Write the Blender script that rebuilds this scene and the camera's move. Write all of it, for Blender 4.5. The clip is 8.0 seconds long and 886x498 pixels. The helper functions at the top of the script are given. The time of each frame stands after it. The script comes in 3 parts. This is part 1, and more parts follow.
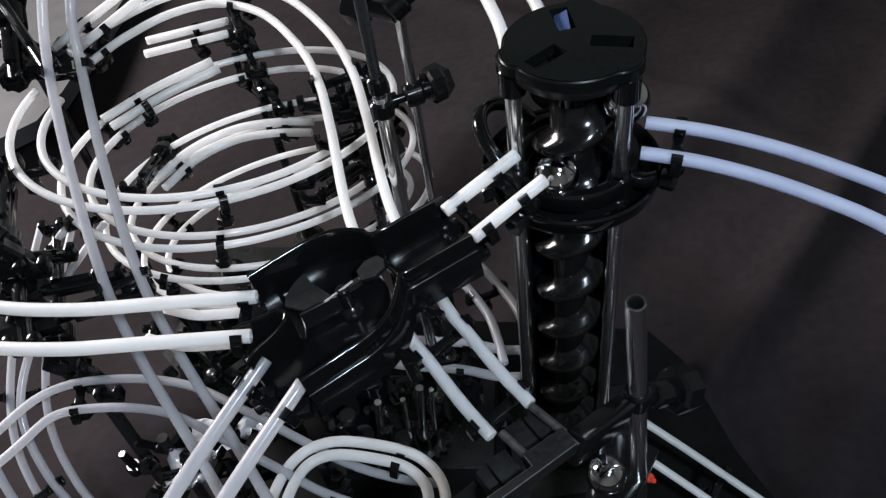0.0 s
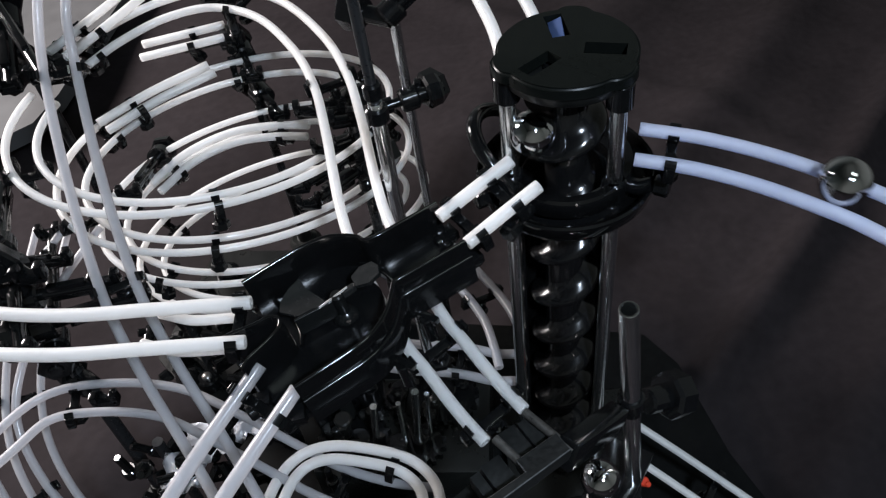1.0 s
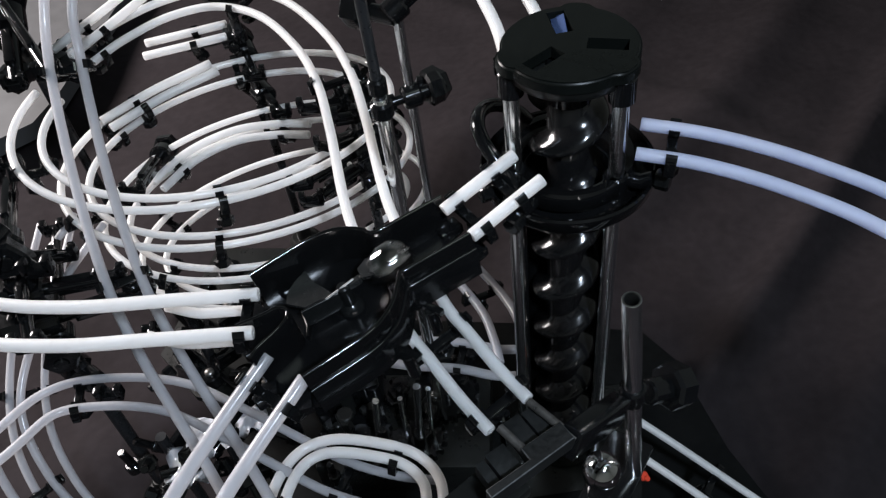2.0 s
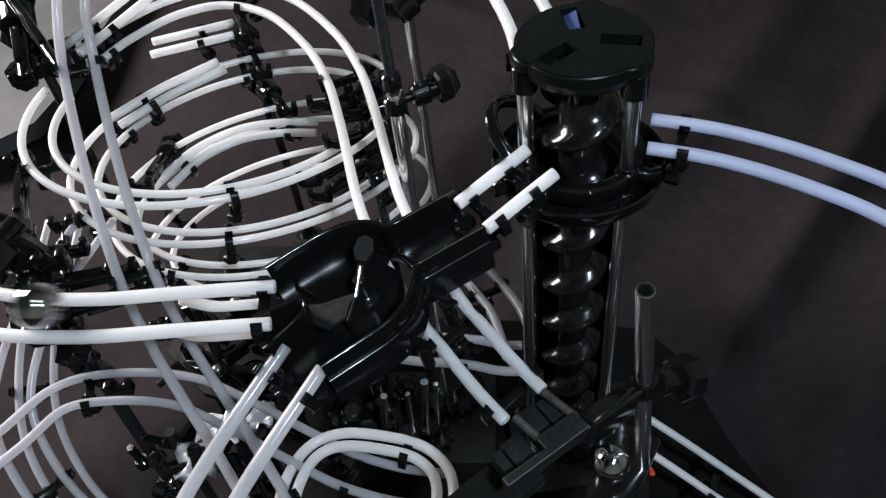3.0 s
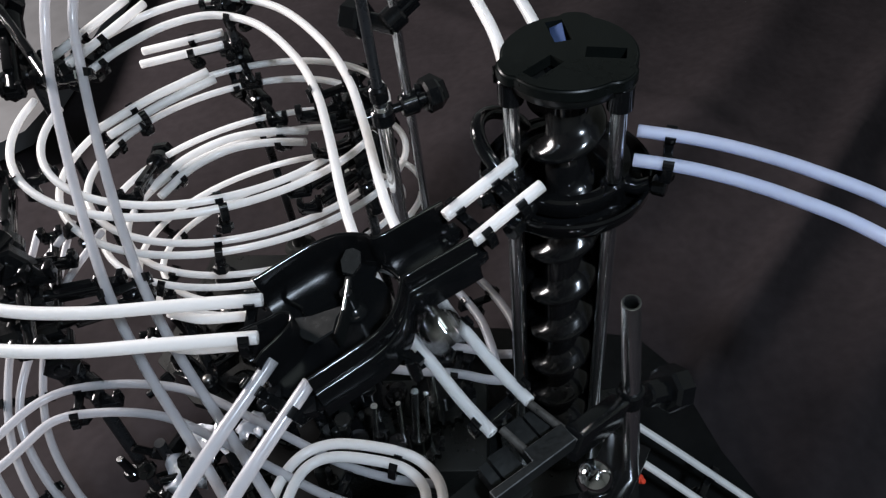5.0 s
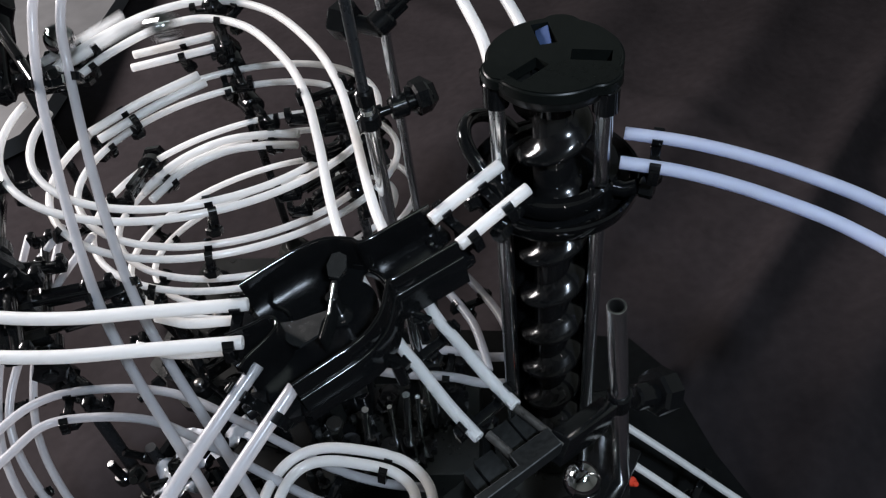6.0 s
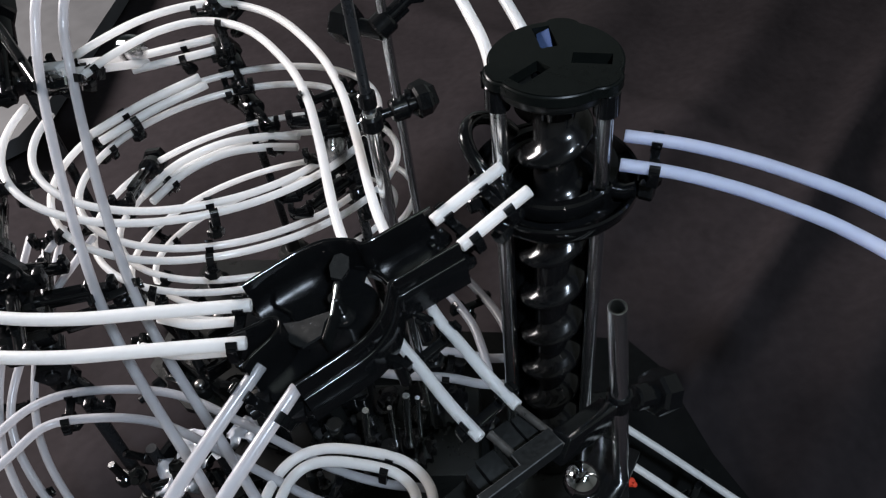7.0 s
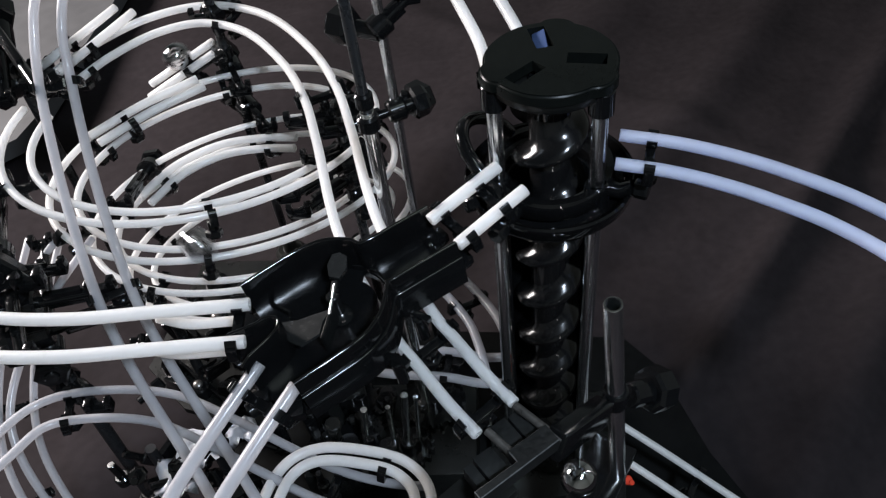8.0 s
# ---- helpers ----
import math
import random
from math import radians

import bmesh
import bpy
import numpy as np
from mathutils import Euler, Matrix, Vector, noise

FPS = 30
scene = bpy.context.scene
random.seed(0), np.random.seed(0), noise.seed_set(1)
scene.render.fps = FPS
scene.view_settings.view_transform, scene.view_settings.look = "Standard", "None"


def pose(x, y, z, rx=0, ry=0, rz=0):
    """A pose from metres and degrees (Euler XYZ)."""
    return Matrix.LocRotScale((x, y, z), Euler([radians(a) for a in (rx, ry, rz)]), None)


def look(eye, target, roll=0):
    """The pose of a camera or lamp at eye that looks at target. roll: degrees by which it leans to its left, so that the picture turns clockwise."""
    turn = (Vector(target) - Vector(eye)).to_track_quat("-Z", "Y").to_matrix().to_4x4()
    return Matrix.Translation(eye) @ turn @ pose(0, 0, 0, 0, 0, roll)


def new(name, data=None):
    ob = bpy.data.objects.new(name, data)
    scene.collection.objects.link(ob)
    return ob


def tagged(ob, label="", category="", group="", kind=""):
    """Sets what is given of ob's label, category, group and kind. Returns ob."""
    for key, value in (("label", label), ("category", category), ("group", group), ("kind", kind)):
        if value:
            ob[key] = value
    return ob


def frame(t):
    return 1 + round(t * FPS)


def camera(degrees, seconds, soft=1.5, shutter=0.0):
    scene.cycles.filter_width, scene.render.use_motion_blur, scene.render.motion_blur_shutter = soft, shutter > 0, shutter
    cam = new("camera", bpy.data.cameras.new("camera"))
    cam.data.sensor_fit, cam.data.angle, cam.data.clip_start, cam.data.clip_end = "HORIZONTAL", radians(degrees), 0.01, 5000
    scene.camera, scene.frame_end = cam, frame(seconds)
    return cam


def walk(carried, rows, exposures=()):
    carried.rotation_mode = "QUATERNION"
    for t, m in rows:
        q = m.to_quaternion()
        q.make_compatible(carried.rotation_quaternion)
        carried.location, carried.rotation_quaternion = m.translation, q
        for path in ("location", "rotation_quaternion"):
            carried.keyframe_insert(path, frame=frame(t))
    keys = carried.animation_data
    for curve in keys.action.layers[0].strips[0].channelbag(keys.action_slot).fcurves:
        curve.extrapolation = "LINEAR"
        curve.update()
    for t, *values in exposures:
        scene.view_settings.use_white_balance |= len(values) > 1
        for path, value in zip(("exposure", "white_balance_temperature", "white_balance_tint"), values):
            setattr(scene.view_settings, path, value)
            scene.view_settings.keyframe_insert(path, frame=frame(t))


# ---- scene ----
cam = camera(58.18, 8.0, soft=1.25, shutter=0.8)
PATH = [
    (0, (-0.0387, -0.1596, 0.3063), (-0.0377, 0.0113, 0.1239), -8.88),
    (0.5, (-0.0377, -0.1588, 0.3072), (-0.0364, 0.0119, 0.1246), -8.74),
    (1, (-0.0377, -0.1591, 0.3075), (-0.0359, 0.0119, 0.1251), -8.64),
    (1.5, (-0.0385, -0.1608, 0.3077), (-0.0359, 0.0106, 0.1257), -8.45),
    (3, (-0.0466, -0.1660, 0.3084), (-0.0405, 0.0063, 0.1274), -7.55),
    (3.5, (-0.0483, -0.1665, 0.3085), (-0.0413, 0.0063, 0.1279), -7.33),
    (4, (-0.0478, -0.1663, 0.3094), (-0.0406, 0.0065, 0.1289), -7.26),
    (4.5, (-0.0466, -0.1655, 0.3102), (-0.0390, 0.0072, 0.1297), -7.27),
    (6, (-0.0403, -0.1644, 0.3096), (-0.0329, 0.0087, 0.1294), -7.72),
    (6.5, (-0.0409, -0.1645, 0.3105), (-0.0327, 0.0087, 0.1304), -7.48),
    (7, (-0.0417, -0.1655, 0.3107), (-0.0331, 0.0080, 0.1309), -7.39),
    (7.5, (-0.0419, -0.1659, 0.3112), (-0.0330, 0.0075, 0.1313), -7.36),
    (8, (-0.0418, -0.1672, 0.3113), (-0.0323, 0.0066, 0.1319), -7.40),
]
walk(cam, [(t, look(eye, target, roll)) for t, eye, target, roll in PATH])

# ---- light ----
world = bpy.data.worlds.new("room")
scene.world = world
world.use_nodes = True
world.node_tree.nodes["Background"].inputs[0].default_value = (0.52, 0.62, 0.66, 1)
world.node_tree.nodes["Background"].inputs[1].default_value = 0.008
scene.view_settings.exposure = 0.0


def lamp(name, eye, target, size, watts, colour):
    data = bpy.data.lights.new(name, "AREA")
    data.shape, data.size, data.energy, data.color = "DISK", size, watts, colour
    ob = new(name, data)
    ob.matrix_world = look(eye, target)
    return ob


lamp("desk_lamp", (0.055, -0.34, 0.54), (0.0, -0.02, 0.12), 0.045, 2.7, (0.70, 0.83, 1.0))
lamp("room_lamp", (-0.68, 0.42, 0.46), (-0.02, 0.08, 0.06), 0.26, 15.8, (1.0, 0.935, 0.925))
# Unseen fill, added to brighten the walls that the metal parts mirror.
lamp("fill_lamp", (0.35, -0.45, 1.36), (0.3, -0.4, 0.0), 0.3, 1.6, (0.86, 1.0, 0.97))


# ---- materials ----
def material(name, colour, rough=0.5, metal=0.0, grain=0.0, scale=400.0, bump=0.0, rough_var=0.0, coat=0.0, gloss=0.5):
    m = bpy.data.materials.new(name)
    m.use_nodes = True
    nt = m.node_tree
    b = nt.nodes["Principled BSDF"]
    b.inputs["Base Color"].default_value = (*colour, 1)
    b.inputs["Roughness"].default_value = rough
    b.inputs["Metallic"].default_value = metal
    b.inputs["Coat Weight"].default_value = coat
    b.inputs["Specular IOR Level"].default_value = gloss
    co = nt.nodes.new("ShaderNodeTexCoord")
    if grain or bump or rough_var:
        n1 = nt.nodes.new("ShaderNodeTexNoise")
        n1.inputs["Scale"].default_value, n1.inputs["Detail"].default_value = scale, 4
        n2 = nt.nodes.new("ShaderNodeTexNoise")
        n2.inputs["Scale"].default_value, n2.inputs["Detail"].default_value = scale / 9, 3
        nt.links.new(co.outputs["Object"], n1.inputs["Vector"])
        nt.links.new(co.outputs["Object"], n2.inputs["Vector"])
        mix = nt.nodes.new("ShaderNodeMath")
        mix.operation = "ADD"
        nt.links.new(n1.outputs["Fac"], mix.inputs[0])
        nt.links.new(n2.outputs["Fac"], mix.inputs[1])
        if grain:
            r = nt.nodes.new("ShaderNodeMapRange")
            r.inputs[1].default_value, r.inputs[2].default_value = 0.6, 1.4
            r.inputs[3].default_value, r.inputs[4].default_value = 1 - grain, 1 + grain
            nt.links.new(mix.outputs[0], r.inputs[0])
            v = nt.nodes.new("ShaderNodeVectorMath")
            v.operation = "SCALE"
            v.inputs[0].default_value = colour
            nt.links.new(r.outputs[0], v.inputs["Scale"])
            nt.links.new(v.outputs[0], b.inputs["Base Color"])
        if rough_var:
            r = nt.nodes.new("ShaderNodeMapRange")
            r.inputs[1].default_value, r.inputs[2].default_value = 0.6, 1.4
            r.inputs[3].default_value, r.inputs[4].default_value = max(rough - rough_var, 0.02), rough + rough_var
            nt.links.new(mix.outputs[0], r.inputs[0])
            nt.links.new(r.outputs[0], b.inputs["Roughness"])
        if bump:
            bn = nt.nodes.new("ShaderNodeBump")
            bn.inputs["Strength"].default_value, bn.inputs["Distance"].default_value = bump, 0.0004
            nt.links.new(n1.outputs["Fac"], bn.inputs["Height"])
            nt.links.new(bn.outputs[0], b.inputs["Normal"])
    return m


def silicone(name, colour, depth, clear):
    """Milky hose: light spreads inside it, and a share goes straight through."""
    m = material(name, colour, 0.30, grain=0.04, scale=120, rough_var=0.08)
    b = m.node_tree.nodes["Principled BSDF"]
    b.inputs["IOR"].default_value = 1.41
    b.inputs["Subsurface Weight"].default_value = 0.85
    b.inputs["Subsurface Radius"].default_value = (0.92, 0.96, 1.0)
    b.inputs["Subsurface Scale"].default_value = depth
    nt = m.node_tree
    b.inputs["Coat Weight"].default_value, b.inputs["Coat Roughness"].default_value = 0.5, 0.12
    mix, see = nt.nodes.new("ShaderNodeMixShader"), nt.nodes.new("ShaderNodeBsdfTransparent")
    milk, glow = nt.nodes.new("ShaderNodeMixShader"), nt.nodes.new("ShaderNodeBsdfTranslucent")
    glow.inputs["Color"].default_value = (*(min(1, 1.25 * c) for c in colour), 1)
    milk.inputs[0].default_value = 0.38
    nt.links.new(b.outputs[0], milk.inputs[1])
    nt.links.new(glow.outputs[0], milk.inputs[2])
    mix.inputs[0].default_value = clear
    nt.links.new(milk.outputs[0], mix.inputs[1])
    nt.links.new(see.outputs[0], mix.inputs[2])
    nt.links.new(mix.outputs[0], nt.nodes["Material Output"].inputs["Surface"])
    return m


TUBE = silicone("milky_silicone", (0.76, 0.755, 0.75), 0.005, 0.03)
# Same milky hose with the blue of the front light mixed into its colour.
TUBE_BLUE_LIT = silicone("blue_lit_silicone", (0.64, 0.67, 0.86), 0.005, 0.05)
# Clearer hose; its darker colour also stands in for weaker light on these rails.
TUBE_CLEAR_DIM = silicone("thin_clear_dimmed_silicone", (0.50, 0.50, 0.525), 0.005, 0.28)
BLACK = material("black_plastic", (0.004, 0.0042, 0.0045), 0.14, grain=0.25, scale=700, bump=0.012, rough_var=0.05, gloss=0.34)
MATT = material("worn_black_plastic", (0.008, 0.0085, 0.008), 0.30, grain=0.2, scale=500, bump=0.015, rough_var=0.06, gloss=0.36)
WORN = material("scratched_black_plastic", (0.0095, 0.010, 0.010), 0.42, grain=0.55, scale=900, bump=0.06, rough_var=0.10, gloss=0.4)
SCUFF = material("scuffed_edge", (0.055, 0.057, 0.057), 0.5, grain=0.95, scale=420, bump=0.08)
GUIDE = material("dull_guide_rod", (0.16, 0.15, 0.14), 0.32, 0.8, grain=0.35, scale=700, rough_var=0.08)
CAP = material("satin_black_plastic", (0.0042, 0.0050, 0.0045), 0.30, grain=0.2, scale=500, rough_var=0.05, gloss=0.16)
GLOSS = material("polished_black_plastic", (0.0035, 0.0036, 0.0038), 0.08, grain=0.2, scale=300, rough_var=0.03)
SCREW = material("screw_plastic", (0.005, 0.005, 0.0052), 0.15, grain=0.2, scale=300, rough_var=0.03, gloss=0.4)
FELT = material("matt_black_board", (0.0042, 0.0045, 0.0045), 0.7, grain=0.4, scale=300, bump=0.05, gloss=0.05)
LEAF = material("smoky_grey_plastic", (0.012, 0.0125, 0.0125), 0.25, grain=0.2, scale=500, rough_var=0.06)
SMOKE = material("smoky_plastic", (0.006, 0.0065, 0.0065), 0.18, grain=0.2, scale=500, rough_var=0.05, gloss=0.32)
STEEL = material("steel_rod", (0.84, 0.86, 0.86), 0.20, 1.0, grain=0.05, scale=300, rough_var=0.025)
BLUED = material("blackened_rod", (0.030, 0.031, 0.033), 0.28, 0.5, grain=0.2, scale=500, rough_var=0.06)
CHROME = material("chrome_ball", (0.56, 0.56, 0.57), 0.05, 1.0, rough_var=0.02, scale=200)
# Vane metal; the blue is a reflection painted in as base colour.
BLUE = material("blue_reflection_vane", (0.10, 0.15, 0.32), 0.22, 0.6, grain=0.15, rough_var=0.06)
RED = material("red_plastic", (0.62, 0.05, 0.02), 0.4, grain=0.1)
FOIL = material("shiny_film", (0.86, 0.88, 0.93), 0.10, 0.35, grain=0.08, scale=200, rough_var=0.04)
CLOTH = material("dark_cloth", (0.0184, 0.0154, 0.0166), 0.9, grain=0.25, scale=180, bump=0.25, gloss=0.05)
PAINT = material("wall_paint", (0.26, 0.29, 0.28), 0.8, grain=0.08, scale=6, bump=0.05)
PALE = material("pale_grey_sheet", (0.050, 0.050, 0.052), 0.7, grain=0.3, scale=60, bump=0.1)


# ---- mesh helpers (millimetres in, metres out) ----
MM = 0.001


def part(name, bm, mat, parent=None, label="", smooth=40):
    me = bpy.data.meshes.new(name)
    bmesh.ops.recalc_face_normals(bm, faces=bm.faces)
    bm.to_mesh(me)
    bm.free()
    me.materials.append(mat)
    if smooth:
        me.polygons.foreach_set("use_smooth", [True] * len(me.polygons))
        me.set_sharp_from_angle(angle=radians(smooth))
    ob = new(name, me)
    ob.parent = parent
    if label:
        tagged(ob, label)
    return ob


def thing(name, label, category, m=None, group="", kind=""):
    ob = new(name)
    ob.empty_display_size = 0.01
    if m:
        ob.matrix_basis = m
    return tagged(ob, label, category, group, kind)


def V(p):
    return Vector(p) * MM


def spline(pts, n=10):
    """Catmull-Rom through the control points."""
    p = [Vector(q) for q in pts]
    p = [2 * p[0] - p[1]] + p + [2 * p[-1] - p[-2]]
    out = []
    for i in range(1, len(p) - 2):
        for k in range(n):
            t = k / n
            a, b, c, d = p[i - 1:i + 3]
            out.append(0.5 * ((2 * b) + (c - a) * t + (2 * a - 5 * b + 4 * c - d) * t * t + (3 * b - a - 3 * c + d) * t ** 3))
    return out + [p[-2]]


def sweep(bm, line, r, seg=12, bore=0.0, deep=3.0):
    """A round bar or, with a bore, a hose with open ends along a line."""
    line = [Vector(q) for q in line]
    n = len(line)
    tang = [(line[min(i + 1, n - 1)] - line[max(i - 1, 0)]).normalized() for i in range(n)]
    side = tang[0].orthogonal().normalized()
    rings = []

    def ring(c, t, s, rad):
        u = t.cross(s)
        return [bm.verts.new((c + rad * (math.cos(a) * s + math.sin(a) * u)) * MM) for a in (2 * math.pi * k / seg for k in range(seg))]

    def frame_at(i, s):
        s = s - tang[i] * s.dot(tang[i])
        return s.normalized()

    sides = []
    for i in range(n):
        side = frame_at(i, side)
        sides.append(side)
    cuts = [(line[i], tang[i], sides[i], r) for i in range(n)]
    if bore:
        cuts = [(line[0] + tang[0] * deep, tang[0], sides[0], bore), (line[0], tang[0], sides[0], bore), (line[0], tang[0], sides[0], r * 0.93)] + cuts
        cuts[3] = (line[0] + tang[0] * 0.25, tang[0], sides[0], r)
        cuts[-1] = (line[-1] - tang[-1] * 0.25, tang[-1], sides[-1], r)
        cuts += [(line[-1], tang[-1], sides[-1], r * 0.93), (line[-1], tang[-1], sides[-1], bore), (line[-1] - tang[-1] * deep, tang[-1], sides[-1], bore)]
    for c in cuts:
        rings.append(ring(*c))
    for a, b in zip(rings, rings[1:]):
        for k in range(seg):
            bm.faces.new((a[k], a[(k + 1) % seg], b[(k + 1) % seg], b[k]))
    bm.faces.new(rings[0][::-1])
    bm.faces.new(rings[-1])
    return bm


def box(bm, size, m=None, bevel=0.4):
    made = bmesh.ops.create_cube(bm, size=1.0, matrix=Matrix.Diagonal((*size, 1)))["verts"]
    if bevel:
        edges = list({e for v in made for e in v.link_edges})
        made = list({v for f in bmesh.ops.bevel(bm, geom=edges, offset=bevel, segments=2, affect="EDGES", profile=0.6)["faces"] for v in f.verts} | {v for v in made if v.is_valid})
        seen = set(made)
        for v in list(made):
            for e in v.link_edges:
                seen.add(e.other_vert(v))
        made = list(seen)
    mm = Matrix.Scale(MM, 4) @ (m or Matrix())
    for v in made:
        v.co = mm @ v.co
    return bm


def drum(bm, r, h, m=None, seg=24, bevel=0.4, r2=None):
    """A turned cylinder with broken edges, on its local z from 0 to h."""
    r2 = r if r2 is None else r2
    prof = [(0, 0), (r - bevel, 0), (r, bevel), (r2, h - bevel), (r2 - bevel, h), (0, h)]
    return lathe(bm, prof, m, seg)


def lathe(bm, prof, m=None, seg=32):
    mm = Matrix.Scale(MM, 4) @ (m or Matrix())
    rings = []
    for rad, z in prof:
        if rad < 1e-6:
            rings.append([bm.verts.new(mm @ Vector((0, 0, z)))])
        else:
            rings.append([bm.verts.new(mm @ Vector((rad * math.cos(a), rad * math.sin(a), z))) for a in (2 * math.pi * k / seg for k in range(seg))])
    for a, b in zip(rings, rings[1:]):
        for k in range(seg):
            j = (k + 1) % seg
            if len(a) == 1 and len(b) == 1:
                continue
            if len(a) == 1:
                bm.faces.new((a[0], b[j], b[k]))
            elif len(b) == 1:
                bm.faces.new((a[k], a[j], b[0]))
            else:
                bm.faces.new((a[k], a[j], b[j], b[k]))
    return bm


def plate(bm, outline, z0, z1, holes=(), m=None):
    """A flat plate of a plan outline with holes, from z0 to z1."""
    mm = Matrix.Scale(MM, 4) @ (m or Matrix())
    loops = [outline, *holes]
    edges, verts = [], []
    for loop in loops:
        vs = [bm.verts.new((x, y, z0)) for x, y in loop]
        verts += vs
        edges += [bm.edges.new((vs[i], vs[(i + 1) % len(vs)])) for i in range(len(vs))]
    faces = [g for g in bmesh.ops.triangle_fill(bm, use_beauty=True, use_dissolve=False, edges=edges)["geom"] if isinstance(g, bmesh.types.BMFace)]
    top = bmesh.ops.extrude_face_region(bm, geom=faces)["geom"]
    tv = [g for g in top if isinstance(g, bmesh.types.BMVert)]
    for v in tv:
        v.co.z = z1
    for v in set(verts) | set(tv):
        v.co = mm @ v.co
    return bm


def wall(bm, line, z0, z1, thick, m=None):
    """A thin upright wall along a plan line, with a rounded rim."""
    mm = Matrix.Scale(MM, 4) @ (m or Matrix())
    line = [Vector(q) for q in line]
    rows = []
    n = len(line)
    for i, q in enumerate(line):
        t = (line[min(i + 1, n - 1)] - line[max(i - 1, 0)]).normalized()
        s = Vector((-t.y, t.x))
        h = thick / 2
        prof = [(-h, z0), (-h, z1 - h * 0.7), (-h * 0.6, z1 - h * 0.15), (0, z1), (h * 0.6, z1 - h * 0.15), (h, z1 - h * 0.7), (h, z0)]
        rows.append([bm.verts.new(mm @ Vector((q.x + s.x * d, q.y + s.y * d, z))) for d, z in prof])
    for a, b in zip(rows, rows[1:]):
        for k in range(7):
            j = (k + 1) % 7
            bm.faces.new((a[k], a[j], b[j], b[k]))
    bm.faces.new(rows[0])
    bm.faces.new(rows[-1][::-1])
    return bm


def arc(cx, cy, r, a0, a1, n=12):
    return [(cx + r * math.cos(radians(a0 + (a1 - a0) * k / n)), cy + r * math.sin(radians(a0 + (a1 - a0) * k / n))) for k in range(n + 1)]


def toward(a, b, roll=0):
    """A pose at a (mm) whose z points to b."""
    d = Vector(b) - Vector(a)
    return Matrix.Translation(a) @ d.to_track_quat("Z", "Y").to_matrix().to_4x4() @ pose(0, 0, 0, 0, 0, roll)


# ---- rails ----
TUBE_R, GAP = 1.75, 12.0


def rail_lines(line, bank=0.0, gap=GAP):
    n = len(line)
    out = ([], [])
    for i, q in enumerate(line):
        t = (line[min(i + 1, n - 1)] - line[max(i - 1, 0)]).normalized()
        s = t.cross(Vector((0, 0, 1))).normalized()
        u = s.cross(t)
        d = math.cos(radians(bank)) * s + math.sin(radians(bank)) * u
        out[0].append(q - d * gap / 2)
        out[1].append(q + d * gap / 2)
    return out


def hook(bm, m, s):
    """An open C clip round a hose that runs along x: from its inner side under it and up over its outer side."""
    mm = Matrix.Scale(MM, 4) @ m
    rows = []
    for k in range(15):
        a = radians(-200 + 262 * k / 14)
        y, z = s * math.cos(a), math.sin(a)
        rows.append([bm.verts.new(mm @ Vector((x, y * r, z * r))) for x, r in ((-1.4, 1.85), (-1.4, 2.5), (1.4, 2.5), (1.4, 1.85))])
    for p, q in zip(rows, rows[1:]):
        for k in range(4):
            bm.faces.new((p[k], p[(k + 1) % 4], q[(k + 1) % 4], q[k]))
    bm.faces.new(rows[0])
    bm.faces.new(rows[-1][::-1])


def tie_mesh(bm, at, along, across, up, gap=GAP, hooks=None):
    """A crossbar under the two hoses with an open clip round each, in mm."""
    m = Matrix((along, across, up)).transposed().to_4x4()
    m.translation = at
    box(bm, (2.6, gap - 1.0, 2.2), m @ Matrix.Translation((0, 0, -2.9)), 0.4)
    for s in (-1, 1):
        c = m @ Matrix.Translation((0, s * gap / 2, 0))
        if hooks is None:
            hook(bm, c, s)
        else:
            hooks.append((c, s))
        box(bm, (2.8, 1.5, 4.6), m @ Matrix.Translation((0, s * (gap / 2 + 2.6), -1.4)), 0.4)
        box(bm, (2.8, 3.4, 1.6), m @ Matrix.Translation((0, s * (gap / 2 + 0.4), -2.9)), 0.4)
    drum(bm, 1.9, 5.5, m @ Matrix.Translation((0, 0, -9.2)), 10, 0.5)
    drum(bm, 3.0, 3.0, m @ Matrix.Translation((0, 0, -10.4)), 6, 0.5)


def ball_rail(label, line, ties=(), bank=0.0, gap=GAP, radius=TUBE_R, hose=TUBE):
    """Two milky hoses side by side with black ties: line in mm, ties as shares of its length."""
    line = [Vector(q) for q in line]
    ob = thing("ball_rail", label, "ball rail", group="rails of the marble run")
    lines = rail_lines(line, bank, gap)
    for ln in lines:
        part("hose", sweep(bmesh.new(), ln, radius, 14, 0.75), hose, ob)
    for f in ties:
        i = min(max(int(f * (len(line) - 1)), 1), len(line) - 2)
        al = (line[i + 1] - line[i - 1]).normalized()
        ac = (lines[1][i] - lines[0][i]).normalized()
        bm, hooks = bmesh.new(), []
        tie_mesh(bm, line[i], al, ac, al.cross(ac) * (1 if al.cross(ac).z > 0 else -1), gap, hooks)
        tie = part("tie", bm, BLACK, ob, "black plastic tie with two clips")
        for c, sgn in hooks:
            bm = bmesh.new()
            hook(bm, c, sgn)
            part("clip", bm, BLACK, tie)
    return ob


def circle_line(cx, cy, r, a0, a1, z0, z1, n):
    return [Vector((cx + r * math.cos(radians(a0 + (a1 - a0) * k / n)), cy + r * math.sin(radians(a0 + (a1 - a0) * k / n)), z0 + (z1 - z0) * k / n)) for k in range(n + 1)]


